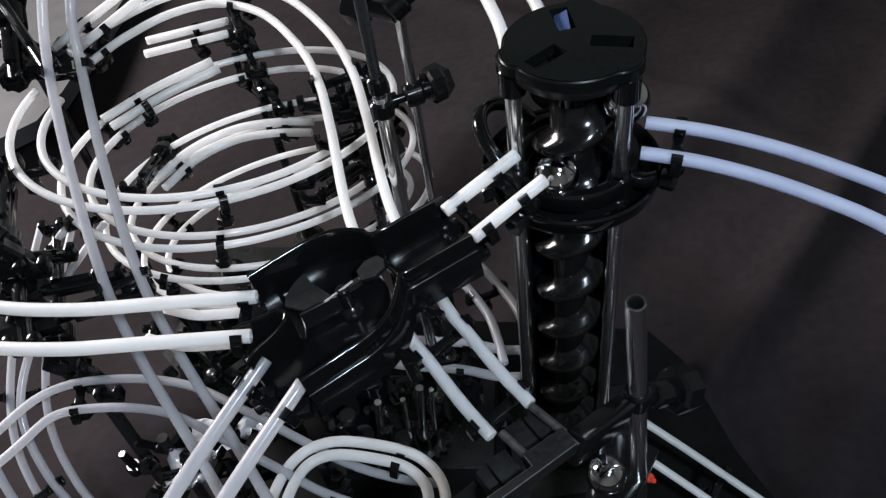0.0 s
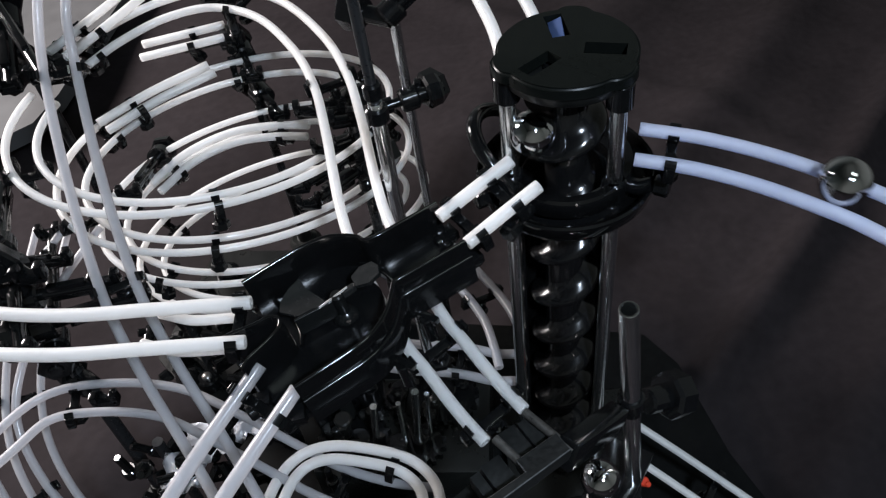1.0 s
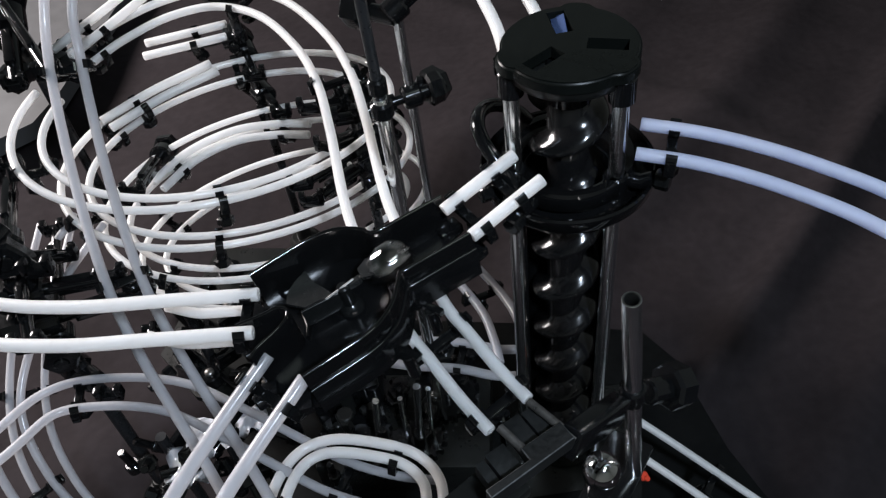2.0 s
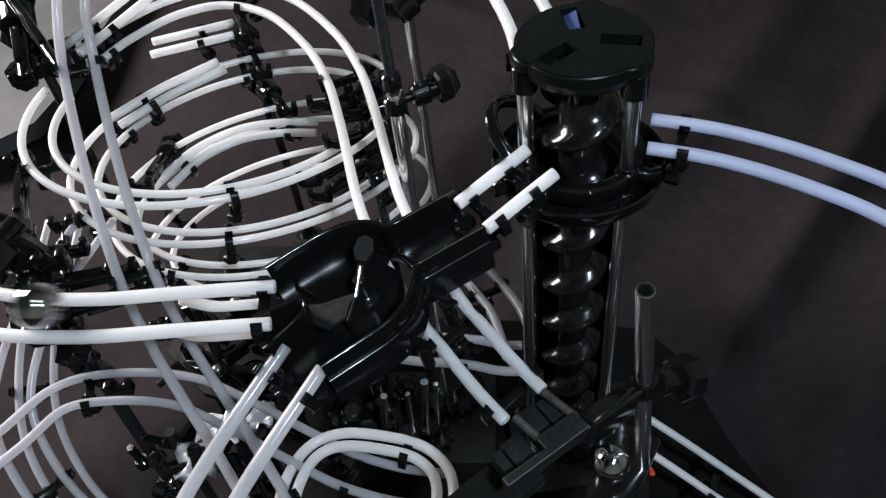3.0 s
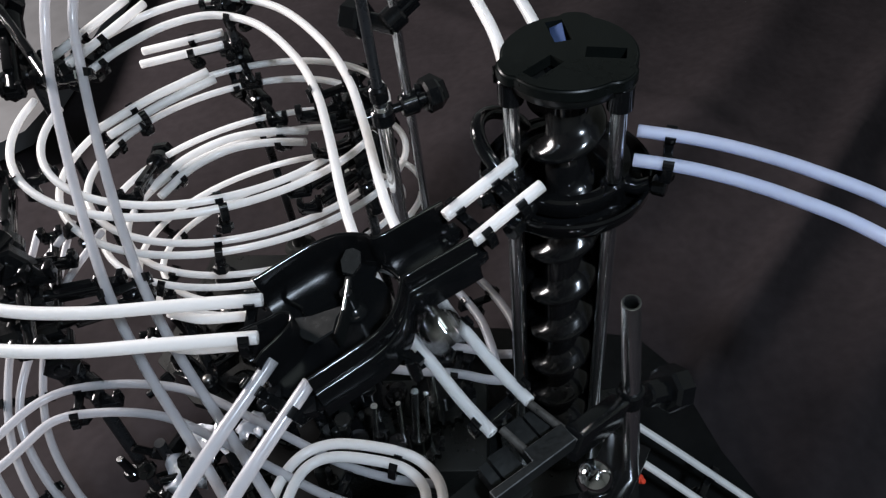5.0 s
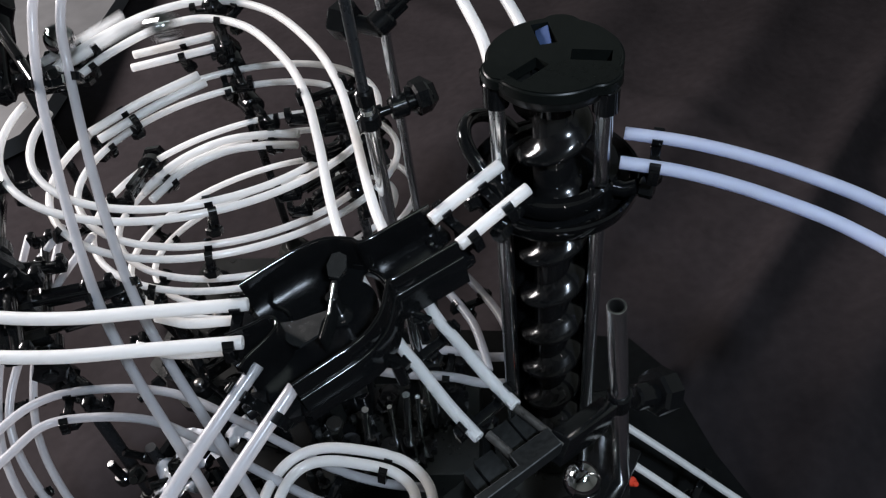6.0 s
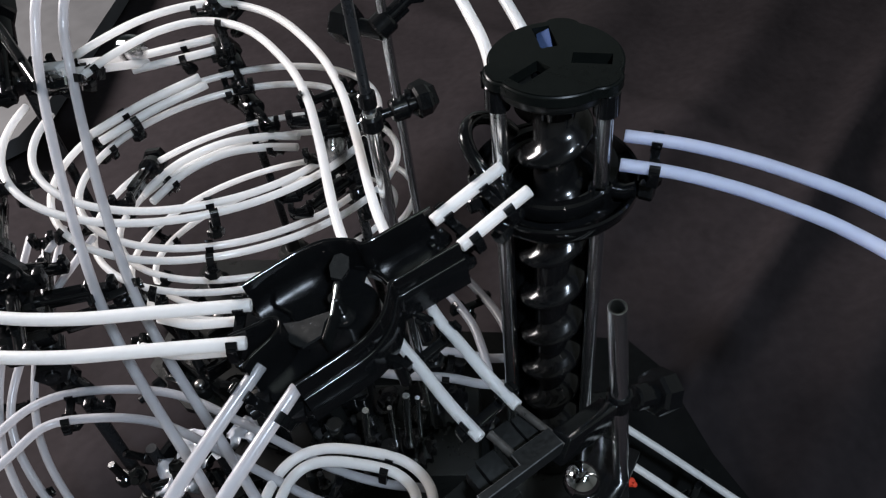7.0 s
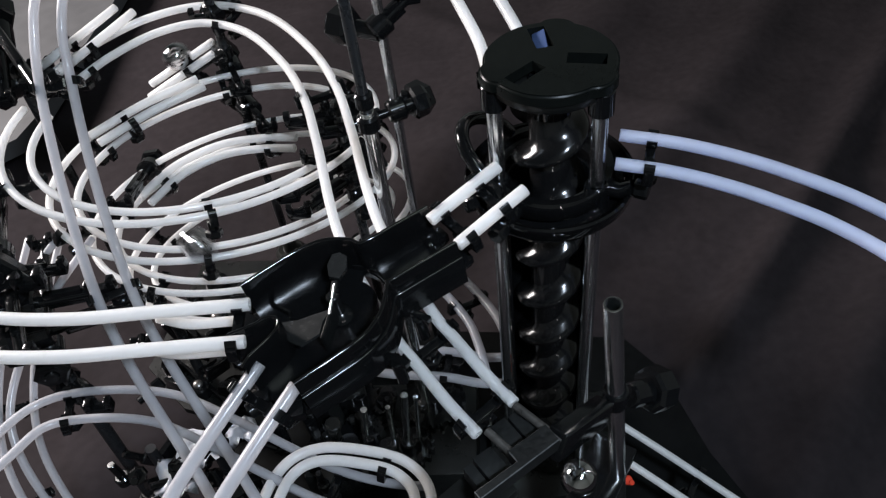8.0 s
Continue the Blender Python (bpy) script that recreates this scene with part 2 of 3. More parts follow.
# launch rail: under the switch, then the high arch
LAUNCH = spline([(-28.6, -63.8, 143), (-34, -54.9, 144.3), (-39.9, -43.2, 145.6), (-45.6, -31.5, 147.3), (-56.3, 2.8, 150), (-61, 46.8, 152), (-64.8, 74, 152), (-72.9, 101.2, 151.5), (-88.7, 130.2, 151), (-110.3, 146.2, 150), (-132.8, 145.3, 149), (-152.9, 134.5, 147), (-165.7, 120.5, 146)], 12)
HELIX = []
for k in range(293):
    a, f = radians(160 + 4 * k), 4 * k / 360
    HELIX.append(Vector((-114.1 + 4.8 * f + (60.5 - 0.4 * f) * math.cos(a) + 1.3 * math.sin(a), 89.3 + 2.35 * f + (50.6 - 4.3 * f) * math.sin(a) + 11.1 * math.cos(a), 141.7 - 26 * f - 6.5 * math.cos(a) - 0.7 * math.sin(a))))
RIGHT = spline([(16.2, -8.6, 174), (29.5, -14.2, 173), (41.6, -21.4, 172), (52.6, -30, 171), (64.3, -40.8, 169.5), (74, -56, 168.5), (80, -78, 167)], 10)
LEFT = spline([(-85.4, -34.8, 160.4), (-110, -32.9, 161.5), (-131.5, -30, 161), (-154, -24, 160.5), (-176, -13, 160), (-196, 2, 159)], 8)
LOWER = spline([(-78.6, -49.8, 157.2), (-92.0, -64.0, 151), (-101, -73.6, 146), (-111, -86, 140), (-124, -102, 134)], 8)
DROP = spline([(-139, 104, 203), (-145.9, 86.3, 190), (-148.4, 71.7, 172), (-143.8, 40.5, 150), (-136.3, 12, 132), (-127.5, -8, 118), (-112.2, -35, 105), (-102, -54, 100), (-88, -80, 94)], 8)


def build_rails():
    ball_rail("two milky hoses climbing from the launcher into a wide high arch", LAUNCH, (0.035, 0.2, 0.5, 0.72, 0.97), 6, radius=1.6)
    ball_rail("milky hoses coiled into a wide descending spiral", HELIX, (0.04, 0.1, 0.15, 0.2, 0.25, 0.3, 0.35, 0.4, 0.45, 0.5, 0.56, 0.62, 0.68, 0.75, 0.83, 0.92), 18.6, 9.6, 1.4)
    inner = spline([(-84, 116, 100), (-100, 121, 99), (-118, 122, 98), (-136, 114, 97), (-149, 99, 96)], 8)
    ball_rail("short inner arc of milky hoses beside the spiral", inner, (0.2, 0.85), 30, 5)
    ball_rail("two milky hoses leading away from the lift, blue light put into their colour", RIGHT, (0.1,), 0, hose=TUBE_BLUE_LIT)
    ball_rail("two milky hoses leaving the switch outlet, nearly level", LEFT, (0.04,), 0)
    ball_rail("two milky hoses falling from the switch's lower outlet", LOWER, (0.1,), 0, hose=TUBE_CLEAR_DIM)
    ball_rail("two thin milky hoses dropping steeply past the spiral", DROP, (0.26, 0.5, 0.9), 0, 10.2, 1.6, hose=TUBE_CLEAR_DIM)
    ball_rail("short stub of two milky hoses between lift and switch", spline([(-33.2, -21.2, 166.5), (-23, -15.8, 169.3), (-12.9, -11.1, 172.5)], 6), (0.22, 0.72), 0)
    low = spline([(-215, -42, 98), (-189, -18, 95), (-175, -1, 92.5), (-157, 2, 90), (-134, -3, 88), (-113.4, -15.5, 85), (-95.7, -27, 80), (-81.7, -36, 77), (-66, -43, 75), (-50, -47, 73)], 8)
    ball_rail("low milky hoses bending past the foot of the spiral", low, (0.28, 0.55, 0.8), 5, radius=1.5, hose=TUBE_CLEAR_DIM)
    loop = spline([(-99, -58, 80), (-100.5, -44, 80), (-93.8, -30.5, 80), (-82.6, -26.6, 80), (-66.2, -30.8, 79), (-56.6, -36, 78), (-51.7, -44.5, 77), (-54, -56, 76), (-64, -64, 75)], 10)
    ball_rail("small tight loop of two milky hoses", loop, (0.56,), 8, 5.2)
    stub = spline([(-119, -15.2, 141), (-109.5, -18.8, 140), (-98.6, -19.5, 139), (-91, -19.8, 138.5)], 8)
    ball_rail("two milky hoses ending beneath the switch", stub, (0.97,), 0, 10.5, 1.5)
    far = spline([(16, -15.5, 46), (33, -28.8, 38), (50, -42.5, 29.5), (66, -56, 22)], 8)
    ball_rail("low milky hoses running behind the pole", far, (0.62,), 0, radius=1.4)
    back = spline([(-14, 66, 196), (-9.5, 45, 191), (-7, 29, 187.5), (-7, 12, 183)], 8)
    ball_rail("two milky hoses arriving behind the lift's cap", back, (0.9,), 0)
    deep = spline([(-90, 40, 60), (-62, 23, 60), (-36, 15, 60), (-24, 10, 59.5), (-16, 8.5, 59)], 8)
    ball_rail("dim low milky hoses behind the screw column", deep, (0.5,), 0, hose=TUBE_CLEAR_DIM)
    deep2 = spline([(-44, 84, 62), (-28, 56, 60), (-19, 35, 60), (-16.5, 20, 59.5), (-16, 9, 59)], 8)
    ball_rail("dim milky hoses curving down behind the column", deep2, (0.4,), 10, hose=TUBE_CLEAR_DIM)
    side = spline([(-165, 66, 112), (-177, 44, 108), (-188, 22, 100), (-193, 0, 88), (-185, -20, 74), (-168, -38, 62), (-147, -54, 54)], 8)
    ball_rail("milky hoses plunging beside the spiral", side, (0.3, 0.7), 10, radius=1.4, hose=TUBE_CLEAR_DIM)
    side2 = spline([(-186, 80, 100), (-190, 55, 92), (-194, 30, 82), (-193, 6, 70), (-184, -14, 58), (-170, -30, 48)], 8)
    ball_rail("milky hoses plunging behind the others", side2, (0.5,), 10, radius=1.4, hose=TUBE_CLEAR_DIM)
    bypass = spline([(-159.5, 104.5, 126), (-139.6, 118.5, 127.5), (-117.5, 129, 129)], 8)
    ball_rail("short curved stub of milky hoses above the spiral", bypass, (0.35,), 10, 10.5)


# ---- ground ----
def build_ground():
    bm = bmesh.new()
    n, w = 240, 2.1
    rows = []
    for i in range(n + 1):
        row = []
        for j in range(n + 1):
            x, y = (i / n - 0.5), (j / n - 0.5)
            x, y = w * (abs(x) * 2) ** 1.9 / 2 * (1 if x > 0 else -1), w * (abs(y) * 2) ** 1.9 / 2 * (1 if y > 0 else -1)
            z = 0.006 * noise.noise((x * 5, y * 5, 0)) + 0.0035 * abs(math.sin((x * 0.9 - y * 0.45) * 16 + 1.4 * noise.noise((x * 3, y * 3, 4)))) ** 6
            q, e = x - y + 0.012 * noise.noise((x * 4, y * 4, 8)), x * 0.8 + y * 0.6
            for c, wid, hgt in ((0.04, 0.014, 0.010), (-0.085, 0.03, 0.009), (0.13, 0.025, 0.012), (-0.24, 0.05, 0.012), (0.24, 0.04, 0.012)):
                z += hgt * math.exp(-((q - c) / wid) ** 2)
            z += 0.004 * math.exp(-((e - 0.245) / 0.012) ** 2)
            z += 0.003 * noise.noise((x * 14, y * 14, 3))
            row.append(bm.verts.new((x, y, z - 0.018)))
        rows.append(row)
    for i in range(n):
        for j in range(n):
            bm.faces.new((rows[i][j], rows[i + 1][j], rows[i + 1][j + 1], rows[i][j + 1]))
    tagged(part("ground", bm, CLOTH, None, smooth=180), "dark brown-grey creased cloth spread under the marble run", "cloth", kind="structure")


def build_room():
    """The dim room round the table: plain walls and a ceiling."""
    for name, size, at in (("wall_north", (2.2, 0.06, 1.5), (0, 1.03, 0.66)), ("wall_south", (2.2, 0.06, 1.5), (0, -1.03, 0.66)), ("wall_east", (0.06, 2.0, 1.5), (1.03, 0, 0.66)), ("wall_west", (0.06, 2.0, 1.5), (-1.03, 0, 0.66)), ("ceiling", (2.2, 2.2, 0.06), (0, 0, 1.44))):
        bm = bmesh.new()
        box(bm, size, None, 0)
        ob = part(name, bm, PAINT, None, smooth=0)
        ob.matrix_basis = Matrix.Translation(at) @ Matrix.Scale(1000, 4)
        tagged(ob, "plain grey-green painted " + ("ceiling" if name == "ceiling" else "wall") + " of the dim room", "ceiling" if name == "ceiling" else "wall", kind="structure")


# ---- the lift ----
ROD_ANGLES = (189.6, 310.0, 70.0)
PITCH = 19.5


def build_lift():
    lift = thing("screw_lift", "black plastic screw lift with steel rods and round cap", "ball lift")
    lift.matrix_basis = pose(0, 0, 0)
    bm = bmesh.new()
    outline = []
    for k in range(96):
        a = 360 * k / 96
        r = 17.0
        for q in ROD_ANGLES:
            d = abs((a - q + 180) % 360 - 180)
            r += 1.7 * max(0.0, 1 - (d / 15) ** 2) ** 0.5 if d < 15 else 0
        outline.append((r * math.cos(radians(a)), r * math.sin(radians(a))))
    slots = []
    for q in (92.0, 213.0, 340.0):
        c = Vector((9.0 * math.cos(radians(q)), 9.4 * math.sin(radians(q))))
        u = Vector((math.cos(radians(q)), math.sin(radians(q))))
        v = Vector((-u.y, u.x))
        slots.append([tuple(c + u * a + v * b) for a, b in ((-4.9, -2.3), (4.9, -2.3), (4.9, 2.3), (-4.9, 2.3))])
    plate(bm, outline, 197.0, 200, slots)
    rim = [e for e in bm.edges if e.is_manifold and e.calc_face_angle(0) > 0.8 and all(v.co.z > 0.1999 and v.co.to_2d().length > 0.0162 for v in e.verts)]
    bmesh.ops.bevel(bm, geom=rim, offset=0.0007, segments=3, affect="EDGES")
    cap = part("cap", bm, CAP, lift, "round black cap with three slots", 30)
    bm = bmesh.new()
    lathe(bm, [(0, 193.6), (15.2, 193.6), (16.0, 194.4), (16.4, 196.9), (15.2, 196.9), (15.0, 194.6), (0, 194.6)], None, 64)
    part("cap_floor", bm, MATT, lift)
    bm = bmesh.new()
    drum(bm, 5.9, 12, pose(0, 0, 183.6), 28, 0.5)
    part("hub", bm, BLACK, lift)
    bm = bmesh.new()
    box(bm, (3.6, 8.8, 0.6), pose(-0.5, 9.2, 198.6, 0, 0, 0) @ pose(0, 0, 0, 4, -24, -8), 0.15)
    part("vane", bm, BLUE, lift, "metal vane inside a slot with a blue reflection as its colour")
    bm = bmesh.new()
    wall(bm, [Vector(q) for q in arc(0, 0, 12.4, -8, 172, 24)], 14, 160, 1.4)
    part("trough", bm, BLACK, lift, "black half-round trough behind the screw")
    for q in ROD_ANGLES:
        x, y = 15.45 * math.cos(radians(q)), 15.45 * math.sin(radians(q))
        part("rod", sweep(bmesh.new(), [(x, y, 12), (x, y, 80), (x, y, 197.9)], 2.15, 18), STEEL, lift, "polished steel rod")
        bm = bmesh.new()
        drum(bm, 3.3, 7.5, pose(x, y, 189.2), 16, 0.5)
        part("rod_socket", bm, BLACK, lift)
        bm = bmesh.new()
        drum(bm, 3.3, 7, pose(x, y, 159), 16, 0.5)
        part("rod_sleeve", bm, BLACK, lift)
    bm = bmesh.new()
    lathe(bm, [(12.8, 160), (17.6, 160), (18.2, 161), (18.2, 165), (17.6, 166), (15.6, 166), (15, 164), (12.8, 163.4), (12.8, 160)], None, 64)
    part("collar_ring", bm, GLOSS, lift, "glossy black ring round the screw")
    bm = bmesh.new()
    lathe(bm, [(13.6, 153), (16.8, 153), (17.4, 153.8), (17.6, 157.6), (13.6, 158.4), (13.6, 153)], None, 64)
    part("lower_ring", bm, BLACK, lift)
    bm = bmesh.new()
    lathe(bm, [(17.2, 157.4), (20.8, 158.2), (22.4, 159.6), (22.9, 162.4), (23.6, 162.8), (24.1, 162.2), (23.6, 158.6), (21.8, 156), (17.2, 154.6), (17.2, 157.4)], None, 72)
    part("spill_ring", bm, GLOSS, lift, "glossy black spill ring")
    # raised guard arches where the balls leave
    for a0, a1 in ((112, 208),):
        bm = bmesh.new()
        pts = []
        for k in range(25):
            f = k / 24
            a = radians(a0 + (a1 - a0) * f)
            r = 18 + 6 * math.sin(math.pi * f)
            pts.append((r * math.cos(a), r * math.sin(a), 163 + 13 * math.sin(math.pi * f) ** 0.7))
        sweep(bm, pts, 2.0, 14)
        part("guard_arch", bm, BLACK, lift)
    for p in ((19.8, -14.2, 164.5), (-17, -17.5, 161.0), (-22, -7, 163)):
        bm = bmesh.new()
        d = Vector((p[0], p[1], 0)).normalized()
        sweep(bm, [(d.x * 17, d.y * 17, 162), (d.x * 21, d.y * 21, 162), p], 2.3, 10)
        drum(bm, 2.8, 4, toward(p, Vector(p) + d), 6, 0.5)
        part("clip_arm", bm, BLACK, lift)
    # the feed channel at the foot
    bm = bmesh.new()
    plate(bm, [(-24, -24), (26, -24), (30, 20), (-22, 22)], 8, 14)
    drum(bm, 14, 14, pose(0, 0, 14), 36, 1.0, 12.5)
    part("foot", bm, MATT, lift)
    # the screw
    bm = bmesh.new()
    n_turn, seg, z0 = 9, 40, 14.0
    prof = [(5.4, -2.2), (6.2, -1.0), (7.6, 0.0), (9.6, 0.6), (10.4, 1.1), (10.6, 1.8), (10.2, 2.8), (9.1, 3.9), (7.6, 4.9), (6.3, 6.0), (5.4, 7.6)]
    rows = []
    for k in range(n_turn * seg + 1):
        a = 2 * math.pi * k / seg
        z = z0 + PITCH * k / seg
        rows.append([bm.verts.new(Vector((r * math.cos(a), r * math.sin(a), min(max(z + h, 12), 186))) * MM) for r, h in prof])
    for a, b in zip(rows, rows[1:]):
        for k in range(len(prof) - 1):
            bm.faces.new((a[k], a[k + 1], b[k + 1], b[k]))
    drum(bm, 5.6, 174, pose(0, 0, 12), 32, 0.3)
    part("screw", bm, SCREW, lift, "glossy black lifting screw", 60)
    return lift


# ---- the switch ----
def build_switch():
    u = Vector((-0.88, -0.47, -0.113)).normalized()
    v = Vector((0.47, -0.88, 0)).normalized()
    m = Matrix((u, v, u.cross(v))).transposed().to_4x4()
    if m.to_3x3().col[2].z < 0:
        m = Matrix((u, v, -u.cross(v))).transposed().to_4x4()
    m.translation = V((-62, -33, 164.5))
    sw = thing("ball_switch", "glossy black plastic ball switch with a flip gate", "ball switch", m)
    left = [q.to_2d() for q in spline([(-33, -6.6, 0), (-23.6, -7.6, 0), (-13.6, -9.0, 0), (-11.8, -12.1, 0), (-8.7, -15.7, 0), (-4.9, -18.2, 0), (1.4, -19.6, 0), (10, -20.1, 0), (17.8, -20.3, 0)], 6)]
    right = [q.to_2d() for q in spline([(-31, 8.9, 0), (-19.4, 7.6, 0), (-12.9, 6.9, 0), (-11.1, 6.7, 0), (-9.1, 8.7, 0), (-5.5, 12.2, 0), (-1.8, 14.4, 0), (3.4, 15.9, 0), (11.3, 15.8, 0), (21.8, 15.3, 0)], 6)]
    for ln, s in ((left, -1), (right, 1)):
        part("side_wall", wall(bmesh.new(), ln, -13, 0, 1.1), GLOSS, sw)
        part("skirt", wall(bmesh.new(), [q + Vector((0, s * 0.9)) for q in ln], -15.5, -5.4, 1.1), BLACK, sw)
    tip = [q.to_2d() for q in spline([(27.6, -8.4, 0), (20.8, -6.5, 0), (17.6, -6.0, 0), (16.0, -4.7, 0), (15.8, -3.0, 0), (17.2, -1.3, 0), (20.3, -0.1, 0), (26.4, 1.2, 0), (29, 2.5, 0)], 5)]
    part("divider", wall(bmesh.new(), tip, -13, 0.2, 0.9), GLOSS, sw)
    outline = [tuple(q) for q in left] + [(24, -19), (28, -9), (29, 0), (28, 6), (24, 14.6)] + [tuple(q) for q in reversed(right)]
    hole = arc(-1.5, -4.5, 11.6, 108, 214, 16) + arc(-0.6, -4.5, 9.3, 208, 114, 16)
    part("tray", plate(bmesh.new(), outline, -14.4, -12.6, [hole]), BLACK, sw)
    part("dish_rim", wall(bmesh.new(), [Vector(q) for q in arc(-1.5, -4.5, 12.3, 92, 226, 28)], -12.7, -10.6, 0.8), GLOSS, sw)
    # sunken lip across the two outlets
    part("threshold", wall(bmesh.new(), [Vector(q) for q in ((13.4, -19.6), (11.2, -13), (12.8, -5), (14.6, -2))], -12.8, -11.2, 1.0), GLOSS, sw)
    # clip sockets at inlet and outlets
    for x, y, a in ((-35, -5.5, 0), (-35, 5.5, 0), (19.5, -18.4, 18), (24, -9.6, 18), (23.0, 13.4, -24), (28, 4.6, -24)):
        bm = bmesh.new()
        drum(bm, 2.2, 6, pose(x, y, -13.5, 0, 90, 0), 12, 0.4)
        box(bm, (5, 4.4, 3), pose(x + 2, y, -12.5, 0, 0, a), 0.4)
        part("clip_socket", bm, BLACK, sw)
    for x, y in ((-2, 15.5), (-14, 8.5)):
        bm = bmesh.new()
        box(bm, (2, 10, 2), pose(x, y, -15.5, 0, 0, 20), 0.3)
        drum(bm, 1.7, 9, pose(x, y + 2, -24), 12, 0.3)
        part("peg", bm, BLACK, sw)
    # flip gate: hub, long tongue, leaf on one side and paddle at the back, round its pivot
    bm = bmesh.new()
    drum(bm, 1.7, 9.0, pose(0, 0, -12), 18, 0.4)
    lathe(bm, [(1.7, -12), (3.4, -12), (3.0, -10.8), (1.7, -9.8)], None, 20)
    gate = part("flip_gate", bm, SMOKE, sw, "smoky dark flip gate")
    leaf = [(1.4, -1.0), (5.2, -3.0), (9.4, -3.2), (12.4, -7.6), (10.6, -11.0), (7.2, -13.6), (3.2, -15.4), (3.4, -10.0), (2.4, -6.0)]
    part("fan", plate(bmesh.new(), leaf, -6.6, -5.9, m=pose(0, 0, 0, 6, -8, 0)), LEAF, gate, "thin translucent smoky leaf")
    part("blade", wall(bmesh.new(), [Vector(q) for q in ((1.2, -0.2), (6, -0.9), (11.6, -1.8))], -10.5, -4.4, 0.8), SMOKE, gate)
    bm = bmesh.new()
    plate(bm, [(-4.6, -1.6), (-7.5, -2.9), (-10.8, -2.5), (-11.8, -0.8), (-11.2, 1.3), (-8, 2.2), (-4.6, 1.2)], -5.2, -3.4, m=pose(0, 0, 0, -14, 10, -14))
    box(bm, (4.5, 1.6, 2.0), pose(-3.0, 0, -4.6), 0.4)
    part("paddle", bm, LEAF, gate, "greyish gate paddle")
    part("pin", sweep(bmesh.new(), [(-3.2, 0.6, -2.6), (1.0, 0.2, -3.4), (5.0, -0.3, -4.2)], 0.4, 10), STEEL, gate, "thin steel pin")
    return sw, gate


# ---- poles and arms ----
def pole(label, base, top, r=2.1, mat=STEEL, collars=(), hollow=True, foot=True):
    ob = thing("support_pole", label, "pole", group="poles of the marble run")
    b, t = Vector(base), Vector(top)
    part("rod", sweep(bmesh.new(), [b, b.lerp(t, 0.5), t], r, 20, r * 0.78 if hollow else 0, 45.0), mat, ob)
    for f in collars:
        bm = bmesh.new()
        drum(bm, r + 1.1, 5, toward(b.lerp(t, f), t), 18, 0.6)
        part("collar", bm, BLACK, ob)
    if not hollow:
        bm = bmesh.new()
        lathe(bm, [(r + 0.05, -3), (r + 0.7, -2.8), (r + 0.7, 0), (r * 0.8, 1.4), (0, 1.9)], toward(t, t + (t - b)), 16)
        part("end_cap", bm, BLACK, ob)
    if not foot:
        return ob
    bm = bmesh.new()
    drum(bm, 9, 4, pose(b.x, b.y, b.z - 1), 24, 0.8, 7.5)
    drum(bm, 4.2, 8, pose(b.x, b.y, b.z + 2), 18, 0.6, 3.4)
    part("foot", bm, MATT, ob)
    return ob


def arm(a, b, knob=True, label="black plastic rail arm with a hexagonal clamp knob", big=1.0):
    """A support arm from the pole clamp a to the rail clip b, in mm."""
    ob = thing("rail_arm", label, "rail arm", group="arms holding the rails")
    a, b = Vector(a), Vector(b)
    m = toward(a, b)
    length = (b - a).length
    bm = bmesh.new()
    sweep(bm, [a, a.lerp(b, 0.5), b], 1.7 * big, 10)
    box(bm, (2.2 * big, 5.6 * big, length * 0.5), m @ Matrix.Translation((0, 0, length * 0.5)), 0.4)
    part("bar", bm, BLACK, ob)
    bm = bmesh.new()
    drum(bm, 4.2 * big, 6.5 * big, m @ Matrix.Translation((0, 0, -3.2 * big)), 20, 0.8)
    part("clamp", bm, BLACK, ob)
    if knob:
        bm = bmesh.new()
        k = m @ Matrix.Translation((0, 0, -11.5 * big))
        drum(bm, 5.4 * big, 5.5 * big, k, 6, 1.0)
        grip = part("knob", bm, BLACK, ob, "hexagonal black knob", 25)
        bm = bmesh.new()
        drum(bm, 2.2 * big, 9.5 * big, k @ Matrix.Translation((0, 0, -0.8 * big)), 12, 0.4)
        part("bolt", bm, BLACK, grip)
    bm = bmesh.new()
    box(bm, (8, 3.4, 3.4), Matrix.Translation(b), 0.6)
    for s in (-1, 1):
        box(bm, (2.4, 3.4, 5), Matrix.Translation(b + Vector((s * 3.4, 0, 2.2))), 0.5)
    part("jaw", bm, BLACK, ob)
    return ob


